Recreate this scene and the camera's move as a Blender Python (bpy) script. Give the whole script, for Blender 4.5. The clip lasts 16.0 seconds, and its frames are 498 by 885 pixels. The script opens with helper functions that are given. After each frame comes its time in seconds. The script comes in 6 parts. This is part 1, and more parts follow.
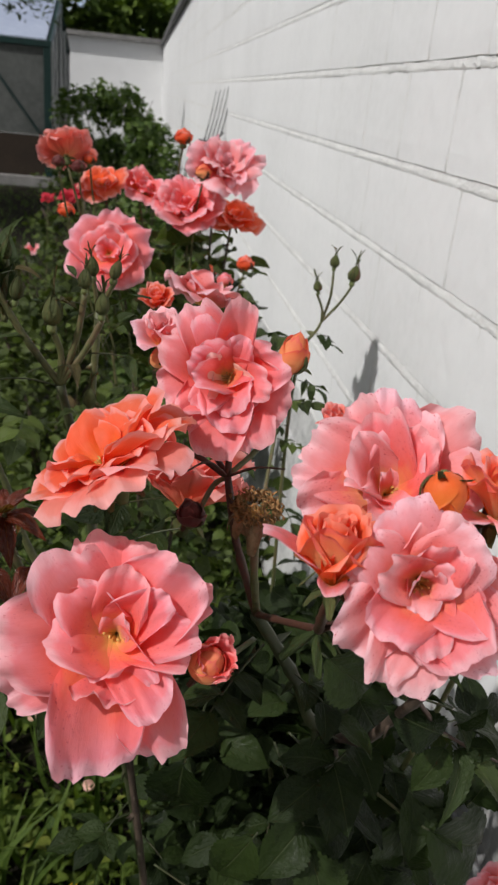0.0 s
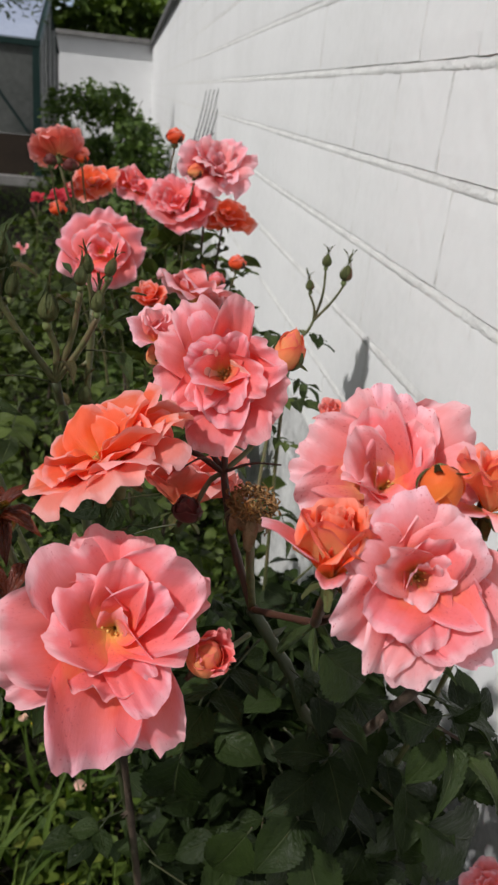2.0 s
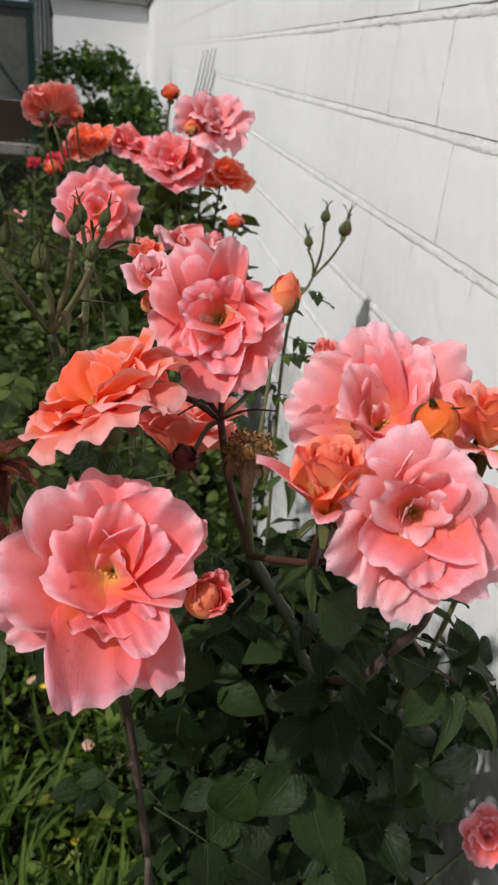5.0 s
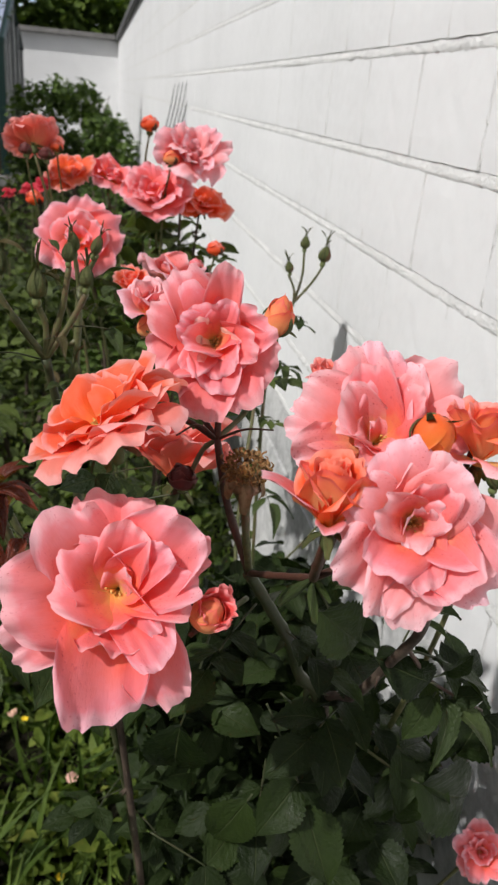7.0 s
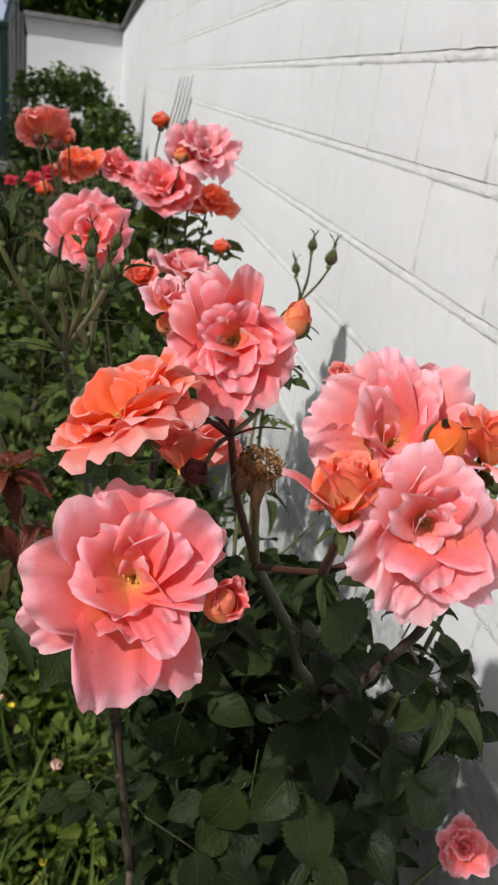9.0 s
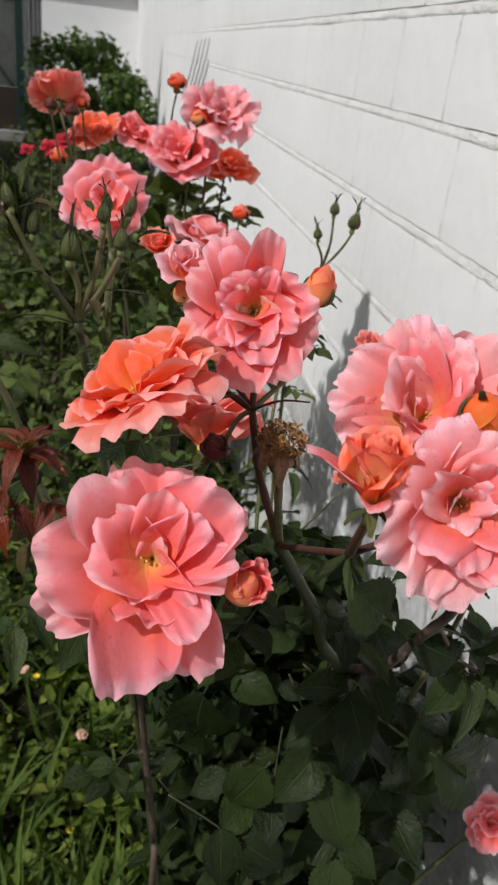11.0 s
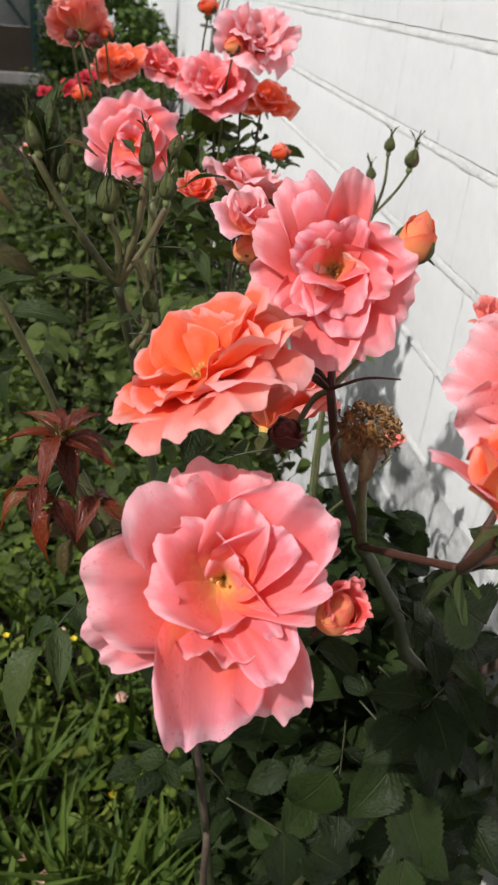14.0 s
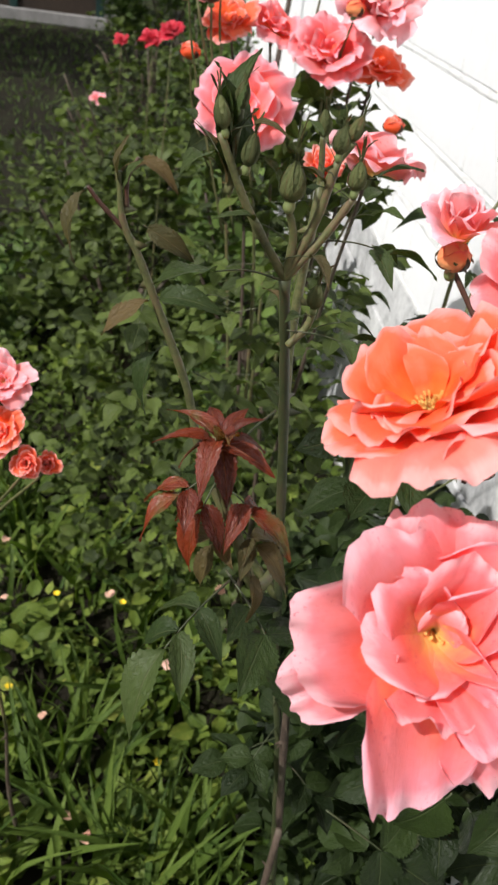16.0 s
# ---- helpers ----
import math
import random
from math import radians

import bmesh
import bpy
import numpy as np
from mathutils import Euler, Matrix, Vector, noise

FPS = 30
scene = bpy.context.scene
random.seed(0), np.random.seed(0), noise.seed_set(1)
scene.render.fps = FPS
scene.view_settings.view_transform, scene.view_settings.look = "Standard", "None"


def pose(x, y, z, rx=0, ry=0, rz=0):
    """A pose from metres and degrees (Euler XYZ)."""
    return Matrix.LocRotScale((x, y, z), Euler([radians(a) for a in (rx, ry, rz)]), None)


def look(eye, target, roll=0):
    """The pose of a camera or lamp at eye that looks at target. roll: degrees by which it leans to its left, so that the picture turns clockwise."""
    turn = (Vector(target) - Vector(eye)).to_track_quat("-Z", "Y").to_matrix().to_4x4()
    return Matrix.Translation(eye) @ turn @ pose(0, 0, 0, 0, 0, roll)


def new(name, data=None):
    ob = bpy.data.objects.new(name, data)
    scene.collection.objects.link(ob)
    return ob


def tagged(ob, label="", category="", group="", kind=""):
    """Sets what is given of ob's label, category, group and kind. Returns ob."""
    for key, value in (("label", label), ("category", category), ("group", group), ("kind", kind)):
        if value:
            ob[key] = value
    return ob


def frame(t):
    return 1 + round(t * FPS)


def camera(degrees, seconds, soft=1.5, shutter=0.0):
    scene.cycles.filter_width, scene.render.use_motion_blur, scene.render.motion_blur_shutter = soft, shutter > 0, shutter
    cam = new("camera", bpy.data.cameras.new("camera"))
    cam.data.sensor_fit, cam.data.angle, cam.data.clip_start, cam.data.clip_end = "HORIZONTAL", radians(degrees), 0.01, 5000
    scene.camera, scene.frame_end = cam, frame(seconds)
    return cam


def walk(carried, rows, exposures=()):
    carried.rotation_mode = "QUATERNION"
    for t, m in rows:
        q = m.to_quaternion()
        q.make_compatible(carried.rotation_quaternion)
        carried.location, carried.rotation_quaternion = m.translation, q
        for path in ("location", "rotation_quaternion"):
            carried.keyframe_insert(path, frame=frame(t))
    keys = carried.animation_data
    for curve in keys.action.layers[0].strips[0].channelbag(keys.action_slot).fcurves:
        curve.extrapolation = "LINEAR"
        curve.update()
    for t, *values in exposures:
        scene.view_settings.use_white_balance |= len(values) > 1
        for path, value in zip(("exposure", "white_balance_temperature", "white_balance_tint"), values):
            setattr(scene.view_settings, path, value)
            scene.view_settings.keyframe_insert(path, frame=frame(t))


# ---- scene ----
cam = camera(36.5, 16.0, 2.3)
cam.data.dof.use_dof, cam.data.dof.focus_distance, cam.data.dof.aperture_fstop = True, 0.46, 28.0
PATH = [
    (0, (-0.017, 0.1776, 1.5478), (0.2473, 1.7034, 0.8458), 5.9),
    (0.5, (-0.0102, 0.1675, 1.5461), (0.3043, 1.6864, 0.8508), 6.4),
    (1, (-0.0145, 0.1717, 1.5436), (0.2958, 1.683, 0.8296), 6.1),
    (1.5, (-0.0145, 0.1751, 1.5436), (0.2949, 1.6864, 0.8296), 6.3),
    (2, (-0.0213, 0.1742, 1.5461), (0.2661, 1.6975, 0.8474), 6.2),
    (2.5, (-0.0221, 0.1573, 1.5546), (0.2592, 1.711, 0.9265), 6.5),
    (3, (-0.0195, 0.1564, 1.5504), (0.2839, 1.683, 0.8661), 6.9),
    (3.5, (-0.0195, 0.1615, 1.5478), (0.2831, 1.6626, 0.8101), 7.1),
    (4, (-0.017, 0.1641, 1.5478), (0.2865, 1.6566, 0.7939), 7),
    (4.2, (-0.0179, 0.1641, 1.5453), (0.2788, 1.6626, 0.7999), 6.9),
    (6.3, (-0.0145, 0.1776, 1.5249), (0.2584, 1.6583, 0.7369), 3.5),
    (6.5, (-0.0213, 0.1666, 1.5368), (0.2541, 1.6924, 0.8407), 3.9),
    (7, (-0.0323, 0.159, 1.5325), (0.3051, 1.6703, 0.8296), 5.3),
    (7.5, (-0.0595, 0.1505, 1.5368), (0.2924, 1.6737, 0.8695), 6.3),
    (8, (-0.0706, 0.1419, 1.5444), (0.2822, 1.6949, 0.9495), 7.7),
    (8.2, (-0.0654, 0.1436, 1.5393), (0.3, 1.6813, 0.912), 7.6),
    (10.3, (-0.0459, 0.1615, 1.5359), (0.2762, 1.6524, 0.7854), 6.9),
    (10.5, (-0.0467, 0.1658, 1.5334), (0.2677, 1.6524, 0.7718), 6.8),
    (11, (-0.0467, 0.1691, 1.5308), (0.2703, 1.6499, 0.7582), 6.8),
    (11.5, (-0.0467, 0.1819, 1.5215), (0.2405, 1.6447, 0.7038), 5.4),
    (12, (-0.0646, 0.2074, 1.5172), (0.2159, 1.6533, 0.6681), 5.8),
    (12.5, (-0.057, 0.2235, 1.5104), (0.2422, 1.649, 0.6341), 6),
    (13, (-0.0629, 0.2473, 1.5062), (0.2278, 1.6652, 0.6145), 5.5),
    (13.5, (-0.0638, 0.2499, 1.5087), (0.2048, 1.6898, 0.6452), 5.7),
    (14, (-0.0612, 0.2473, 1.513), (0.2014, 1.677, 0.6324), 5.1),
    (14.5, (-0.0833, 0.272, 1.513), (0.1445, 1.6813, 0.5899), 6.1),
    (15, (-0.1062, 0.2797, 1.5087), (0.1819, 1.7178, 0.6494), 7.7),
    (15.5, (-0.1003, 0.2839, 1.4985), (0.1156, 1.7196, 0.6137), 5.3),
    (15.6, (-0.1224, 0.2916, 1.5036), (0.1751, 1.6983, 0.5967), 8),
    (16, (-0.1343, 0.2983, 1.5113), (0.0629, 1.6898, 0.5551), 8.2),
]
walk(cam, [(t, look(eye, target, roll)) for t, eye, target, roll in PATH],
     [(0.0, -0.20), (4.2, -0.20), (6.3, 0.02), (8.2, 0.02), (10.3, -0.17), (11.5, -0.04), (12.5, 0.09), (14.0, 0.12), (15, 0.22), (16, 0.52)])

# ---- light ----
SUN_TO = Vector((0.62, 0.31, -0.72)).normalized()      # the way the sunlight travels
world = bpy.data.worlds.new("sky")
scene.world = world
world.use_nodes = True
_n = world.node_tree
_bg = _n.nodes["Background"]
_sky = _n.nodes.new("ShaderNodeTexSky")
_sky.sky_type = "NISHITA"
_sky.sun_disc = False
_sky.sun_elevation = math.asin(-SUN_TO.z)
_sky.sun_rotation = math.atan2(-SUN_TO.x, -SUN_TO.y)
_sky.dust_density = 3.0
_hs = _n.nodes.new("ShaderNodeHueSaturation")      # thin cloud takes most of the blue away
_hs.inputs["Saturation"].default_value = 0.42
_n.links.new(_sky.outputs[0], _hs.inputs["Color"])
_n.links.new(_hs.outputs[0], _bg.inputs[0])
_bg.inputs[1].default_value = 0.070
sun = new("sun", bpy.data.lights.new("sun", "SUN"))
sun.data.energy = 3.45
sun.data.angle = radians(1.2)
sun.data.color = (1.0, 0.98, 0.95)
sun.matrix_world = look((0, 0, 30), Vector((0, 0, 30)) + SUN_TO)

# ---- materials ----


def material(name, rough=0.6, spec=0.4):
    m = bpy.data.materials.new(name)
    m.use_nodes = True
    t = m.node_tree
    b = t.nodes["Principled BSDF"]
    b.inputs["Roughness"].default_value = rough
    b.inputs["Specular IOR Level"].default_value = spec
    return m, t, b


def ramp(t, fac, stops):
    r = t.nodes.new("ShaderNodeValToRGB")
    e = r.color_ramp.elements
    while len(e) < len(stops):
        e.new(0.5)
    for k, (p, c) in zip(e, stops):
        k.position, k.color = p, (*c, 1.0)
    t.links.new(fac, r.inputs[0])
    return r.outputs[0]


def noise_tex(t, scale, detail=4.0, rough=0.6, vec=None, stretch=None):
    n = t.nodes.new("ShaderNodeTexNoise")
    n.inputs["Scale"].default_value = scale
    n.inputs["Detail"].default_value = detail
    n.inputs["Roughness"].default_value = rough
    if vec is not None:
        if stretch:
            mp = t.nodes.new("ShaderNodeMapping")
            mp.inputs["Scale"].default_value = stretch
            t.links.new(vec, mp.inputs[0])
            vec = mp.outputs[0]
        t.links.new(vec, n.inputs["Vector"])
    return n.outputs["Fac"]


def mix_rgb(t, fac, a, b, mode="MIX"):
    m = t.nodes.new("ShaderNodeMix")
    m.data_type, m.blend_type = "RGBA", mode
    for sock, v in ((m.inputs[0], fac), (m.inputs[6], a), (m.inputs[7], b)):
        if isinstance(v, (int, float)):
            sock.default_value = v
        elif isinstance(v, tuple):
            sock.default_value = (*v, 1.0)
        else:
            t.links.new(v, sock)
    return m.outputs[2]


def bump(t, b, height, strength, dist):
    n = t.nodes.new("ShaderNodeBump")
    n.inputs["Strength"].default_value = strength
    n.inputs["Distance"].default_value = dist
    t.links.new(height, n.inputs["Height"])
    t.links.new(n.outputs[0], b.inputs["Normal"])


def coords(t, which="Object"):
    return t.nodes.new("ShaderNodeTexCoord").outputs[which]


def position(t):
    return t.nodes.new("ShaderNodeNewGeometry").outputs["Position"]


def math_node(t, op, a, b=0.0):
    n = t.nodes.new("ShaderNodeMath")
    n.operation = op
    n.use_clamp = op in ("MULTIPLY_ADD",)
    for sock, v in ((n.inputs[0], a), (n.inputs[1], b)):
        if isinstance(v, (int, float)):
            sock.default_value = v
        else:
            t.links.new(v, sock)
    return n.outputs[0]


def petal_material(name, base, body, tip, edge, speck=0.0, trans=0.28):
    """Rose petal: claw colour at the base, body, tip and a thin pale margin; fine veins and rain specks."""
    m, t, b = material(name, 0.5, 0.3)
    uv = coords(t, "UV")
    sep = t.nodes.new("ShaderNodeSeparateXYZ")
    t.links.new(uv, sep.inputs[0])
    blot = noise_tex(t, 3.0, 3, 0.6, uv)
    v = math_node(t, "ADD", sep.outputs[1], math_node(t, "MULTIPLY", math_node(t, "SUBTRACT", blot, 0.5), 0.55))
    col = ramp(t, v, [(0.08, base), (0.27, tuple(0.40 * p + 0.60 * q for p, q in zip(base, body))), (0.50, body), (0.86, tip), (1.0, edge)])
    side = math_node(t, "MULTIPLY", math_node(t, "ABSOLUTE", math_node(t, "SUBTRACT", sep.outputs[0], 0.5)), 2.0)
    margin = math_node(t, "MAXIMUM", math_node(t, "MULTIPLY", side, math_node(t, "POWER", sep.outputs[1], 0.3)), sep.outputs[1])
    col = mix_rgb(t, math_node(t, "MULTIPLY", ramp_value(t, math_node(t, "ADD", margin, math_node(t, "MULTIPLY", math_node(t, "SUBTRACT", blot, 0.5), 0.10)), 0.86, 1.0), 0.85), col, edge)
    veins = noise_tex(t, 9.0, 3, 0.6, uv, (6.0, 0.7, 1.0))
    col = mix_rgb(t, 0.16, col, ramp(t, veins, [(0.3, (0.80, 0.58, 0.58)), (0.7, (1.0, 1.0, 1.0))]), "MULTIPLY")
    pale = noise_tex(t, 2.6, 4, 0.65, coords(t, "UV"))
    col = mix_rgb(t, math_node(t, "MULTIPLY", ramp_value(t, pale, 0.50, 0.72), 0.28), col, tip)
    info = t.nodes.new("ShaderNodeObjectInfo")
    hue = ramp(t, info.outputs["Random"], [(0.0, (1.0, 0.88, 0.86)), (0.5, (1.0, 1.0, 1.0)), (1.0, (1.0, 0.94, 1.0))])
    col = mix_rgb(t, 1.0, col, hue, "MULTIPLY")
    if speck:
        sp = noise_tex(t, 30.0, 2, 0.5, uv)
        where = math_node(t, "MULTIPLY", ramp_value(t, sp, 0.63, 0.68), math_node(t, "MULTIPLY", ramp_value(t, noise_tex(t, 2.2, 2, 0.5, uv), 0.44, 0.56), speck))
        col = mix_rgb(t, where, col, (0.62, 0.06, 0.10))
    t.links.new(col, b.inputs["Base Color"])
    b.inputs["Sheen Weight"].default_value = 0.12
    bump(t, b, math_node(t, "ADD", math_node(t, "MULTIPLY", veins, 0.4), noise_tex(t, 6.0, 5, 0.6, uv)), 0.38, 0.0018)
    tr = t.nodes.new("ShaderNodeBsdfTranslucent")
    t.links.new(mix_rgb(t, 1.0, col, (1.0, 0.72, 0.62), "MULTIPLY"), tr.inputs[0])
    mx = t.nodes.new("ShaderNodeMixShader")
    mx.inputs[0].default_value = trans
    t.links.new(b.outputs[0], mx.inputs[1])
    t.links.new(tr.outputs[0], mx.inputs[2])
    t.links.new(mx.outputs[0], t.nodes["Material Output"].inputs[0])
    return m


def ramp_value(t, fac, lo, hi):
    n = t.nodes.new("ShaderNodeMapRange")
    n.inputs[1].default_value, n.inputs[2].default_value = lo, hi
    t.links.new(fac, n.inputs[0])
    return n.outputs[0]


def leaf_material(name, dark, light, vein, rough=0.42, trans=0.2, tint=None, spec=0.2):
    """Leaf: uneven green between two tones, paler midrib and side veins, slight gloss."""
    m, t, b = material(name, rough, spec)
    uv = coords(t, "UV")
    sep = t.nodes.new("ShaderNodeSeparateXYZ")
    t.links.new(uv, sep.inputs[0])
    isl = t.nodes.new("ShaderNodeNewGeometry").outputs["Random Per Island"]
    info = t.nodes.new("ShaderNodeObjectInfo").outputs["Random"]
    r = math_node(t, "FRACT", math_node(t, "ADD", isl, info))
    blot = noise_tex(t, 60.0, 3, 0.6, position(t))
    f = math_node(t, "ADD", math_node(t, "MULTIPLY", r, 0.75), math_node(t, "MULTIPLY", blot, 0.4))
    stops = [(0.15, dark), (0.85, light)]
    if tint:
        stops += [(0.97, tint)]
    col = ramp(t, f, stops)
    u = math_node(t, "ABSOLUTE", math_node(t, "SUBTRACT", sep.outputs[0], 0.5))
    rib = ramp_value(t, u, 0.022, 0.006)
    side = math_node(t, "SINE", math_node(t, "MULTIPLY", math_node(t, "SUBTRACT", sep.outputs[1], math_node(t, "MULTIPLY", u, 0.7)), 44.0))
    rib2 = math_node(t, "MULTIPLY", ramp_value(t, side, 0.9, 1.0), 0.16)
    allv = math_node(t, "MAXIMUM", math_node(t, "MULTIPLY", rib, 0.8), rib2)
    col = mix_rgb(t, allv, col, vein)
    spot = ramp_value(t, noise_tex(t, 22.0, 3, 0.7, uv), 0.64, 0.74)
    col = mix_rgb(t, math_node(t, "MULTIPLY", spot, 0.35), col, vein)
    t.links.new(col, b.inputs["Base Color"])
    gloss = t.nodes.new("ShaderNodeMapRange")
    gloss.inputs[1].default_value, gloss.inputs[2].default_value = 0.35, 0.65
    gloss.inputs[3].default_value, gloss.inputs[4].default_value = rough - 0.14, rough + 0.16
    t.links.new(noise_tex(t, 4.0, 4, 0.65, uv), gloss.inputs[0])
    t.links.new(gloss.outputs[0], b.inputs["Roughness"])
    bump(t, b, math_node(t, "ADD", math_node(t, "SUBTRACT", math_node(t, "MULTIPLY", side, 0.10), allv), math_node(t, "MULTIPLY", noise_tex(t, 6.0, 4, 0.6, uv), 2.2)), 0.6, 0.0016)
    tr = t.nodes.new("ShaderNodeBsdfTranslucent")
    t.links.new(mix_rgb(t, 1.0, col, (1.3, 1.5, 0.5), "MULTIPLY"), tr.inputs[0])
    mx = t.nodes.new("ShaderNodeMixShader")
    mx.inputs[0].default_value = trans
    t.links.new(b.outputs[0], mx.inputs[1])
    t.links.new(tr.outputs[0], mx.inputs[2])
    t.links.new(mx.outputs[0], t.nodes["Material Output"].inputs[0])
    return m


def mottled(name, tones, scale, rough=0.8, spec=0.3, bump_scale=0.0, bump_strength=0.4, bump_dist=0.003, fine=12.0, metal=0.0):
    """Plain material of two or three tones in noise at two scales, with relief."""
    m, t, b = material(name, rough, spec)
    p = position(t)
    big, small = noise_tex(t, scale, 5, 0.62, p), noise_tex(t, scale * fine, 4, 0.65, p)
    f = math_node(t, "ADD", math_node(t, "MULTIPLY", big, 0.65), math_node(t, "MULTIPLY", small, 0.35))
    k = len(tones) - 1
    col = ramp(t, f, [(0.34 + 0.32 * i / k, c) for i, c in enumerate(tones)])
    t.links.new(col, b.inputs["Base Color"])
    b.inputs["Metallic"].default_value = metal
    if bump_scale:
        bump(t, b, noise_tex(t, bump_scale, 6, 0.65, p), bump_strength, bump_dist)
    return m


PINK = petal_material("petal_coral_pink", (0.97, 0.62, 0.16), (0.96, 0.180, 0.135), (0.96, 0.300, 0.340), (0.97, 0.55, 0.610), 0.6, 0.38)
CORAL = petal_material("petal_coral_back", (0.94, 0.34, 0.16), (0.94, 0.23, 0.15), (0.95, 0.33, 0.28), (0.97, 0.52, 0.50), 0.0, 0.40)
ORANGE = petal_material("petal_orange", (0.95, 0.32, 0.05), (0.95, 0.13, 0.022), (0.96, 0.21, 0.105), (0.97, 0.47, 0.42), 0.0, 0.40)
PALE = petal_material("petal_pale_pink", (0.95, 0.62, 0.16), (0.94, 0.26, 0.23), (0.95, 0.45, 0.49), (0.97, 0.64, 0.70), 0.9, 0.33)
BUDDY = petal_material("petal_bud_orange", (0.98, 0.72, 0.38), (0.98, 0.53, 0.21), (0.96, 0.30, 0.14), (0.93, 0.20, 0.16), 0.0, 0.38)
AMBER = petal_material("petal_amber", (0.94, 0.17, 0.04), (0.95, 0.20, 0.035), (0.96, 0.30, 0.05), (0.95, 0.30, 0.13), 0.0, 0.34)
FLAME = petal_material("petal_flame", (0.95, 0.48, 0.10), (0.93, 0.13, 0.03), (0.93, 0.15, 0.05), (0.95, 0.34, 0.24))
CREAM = petal_material("petal_creamy_heart", (0.96, 0.70, 0.30), (0.96, 0.70, 0.52), (0.96, 0.58, 0.50), (0.97, 0.68, 0.66))
DUSK = petal_material("petal_dark_withered", (0.25, 0.10, 0.05), (0.16, 0.030, 0.028), (0.12, 0.026, 0.024), (0.24, 0.07, 0.06))
TORN = petal_material("petal_torn_red", (0.94, 0.40, 0.10), (0.85, 0.12, 0.08), (0.80, 0.10, 0.10), (0.93, 0.36, 0.36), 0.9)
DEEP = petal_material("petal_deep_red", (0.55, 0.02, 0.03), (0.50, 0.012, 0.03), (0.55, 0.015, 0.04), (0.6, 0.05, 0.08))
WITHERED = mottled("withered_petal", [(0.10, 0.045, 0.018), (0.30, 0.155, 0.06), (0.50, 0.32, 0.15)], 120, 0.8, 0.2)
STAMEN = mottled("stamen", [(0.42, 0.20, 0.05), (0.78, 0.50, 0.14)], 300, 0.6)
# shade of the low front foliage is put into these near-black leaf tones
LEAF = leaf_material("shade_dark_rose_leaf", (0.007, 0.013, 0.004), (0.026, 0.042, 0.011), (0.046, 0.058, 0.024), 0.45, 0.16, None, 0.15)
LEAF_MID = leaf_material("mid_rose_leaf", (0.013, 0.021, 0.006), (0.094, 0.128, 0.030), (0.10, 0.12, 0.05), 0.46, 0.24)
LEAF_LIGHT = leaf_material("young_rose_leaf", (0.022, 0.038, 0.012), (0.055, 0.078, 0.024), (0.09, 0.10, 0.045))
LEAF_RED = leaf_material("red_young_leaf", (0.060, 0.012, 0.007), (0.20, 0.034, 0.013), (0.22, 0.08, 0.03), 0.25, 0.3, (0.10, 0.11, 0.03), 0.5)
LEAF_BRONZE = leaf_material("bronze_leaf", (0.05, 0.048, 0.018), (0.11, 0.075, 0.03), (0.14, 0.10, 0.05))
WEED = leaf_material("weed_leaf", (0.03, 0.06, 0.012), (0.16, 0.215, 0.035), (0.14, 0.22, 0.05), 0.5, 0.3, (0.26, 0.28, 0.06))
GRASS = leaf_material("grass_blade", (0.035, 0.068, 0.012), (0.110, 0.160, 0.030), (0.15, 0.23, 0.06), 0.45, 0.3)
SHRUB = leaf_material("shrub_leaf", (0.03, 0.06, 0.015), (0.11, 0.165, 0.04), (0.10, 0.15, 0.04), 0.5)
TREE = leaf_material("tree_leaf", (0.045, 0.085, 0.016), (0.17, 0.24, 0.045), (0.12, 0.16, 0.04), 0.55)
CONIFER = leaf_material("conifer_needles", (0.010, 0.022, 0.012), (0.03, 0.05, 0.02), (0.03, 0.05, 0.02), 0.6)
SILVER = leaf_material("silvery_leaf", (0.07, 0.095, 0.07), (0.15, 0.18, 0.13), (0.16, 0.18, 0.13), 0.6)
STEM = mottled("green_stem", [(0.042, 0.046, 0.018), (0.105, 0.112, 0.042), (0.150, 0.092, 0.056)], 30, 0.5, 0.4, 200, 0.3, 0.0008)
STEM_DARK = mottled("dark_green_stem", [(0.022, 0.028, 0.012), (0.045, 0.055, 0.022), (0.060, 0.045, 0.026)], 30, 0.5, 0.4, 200, 0.3, 0.0008)
STEM_RED = mottled("reddish_stem", [(0.036, 0.016, 0.012), (0.072, 0.030, 0.020), (0.056, 0.046, 0.022)], 25, 0.5, 0.4, 200, 0.3, 0.0008)
CANE = mottled("woody_cane", [(0.035, 0.025, 0.02), (0.085, 0.06, 0.045), (0.10, 0.09, 0.06)], 30, 0.65, 0.3, 160, 0.5, 0.001)
BARK = mottled("bark", [(0.04, 0.03, 0.022), (0.10, 0.08, 0.06)], 6, 0.9, 0.2, 30, 0.8, 0.02)
SEPAL = leaf_material("sepal", (0.05, 0.062, 0.022), (0.11, 0.125, 0.045), (0.16, 0.11, 0.05), 0.6, 0.1, (0.15, 0.07, 0.04))
HIP = mottled("pale_green_hip", [(0.10, 0.13, 0.04), (0.17, 0.20, 0.075)], 90, 0.5, 0.4)
SEPAL_RED = leaf_material("red_sepal", (0.07, 0.025, 0.018), (0.10, 0.06, 0.03), (0.12, 0.06, 0.04), 0.5, 0.1)
SEPAL_DRY = mottled("dry_sepal", [(0.10, 0.06, 0.03), (0.22, 0.15, 0.075), (0.30, 0.17, 0.12)], 60, 0.7, 0.25, 300, 0.4, 0.0008)
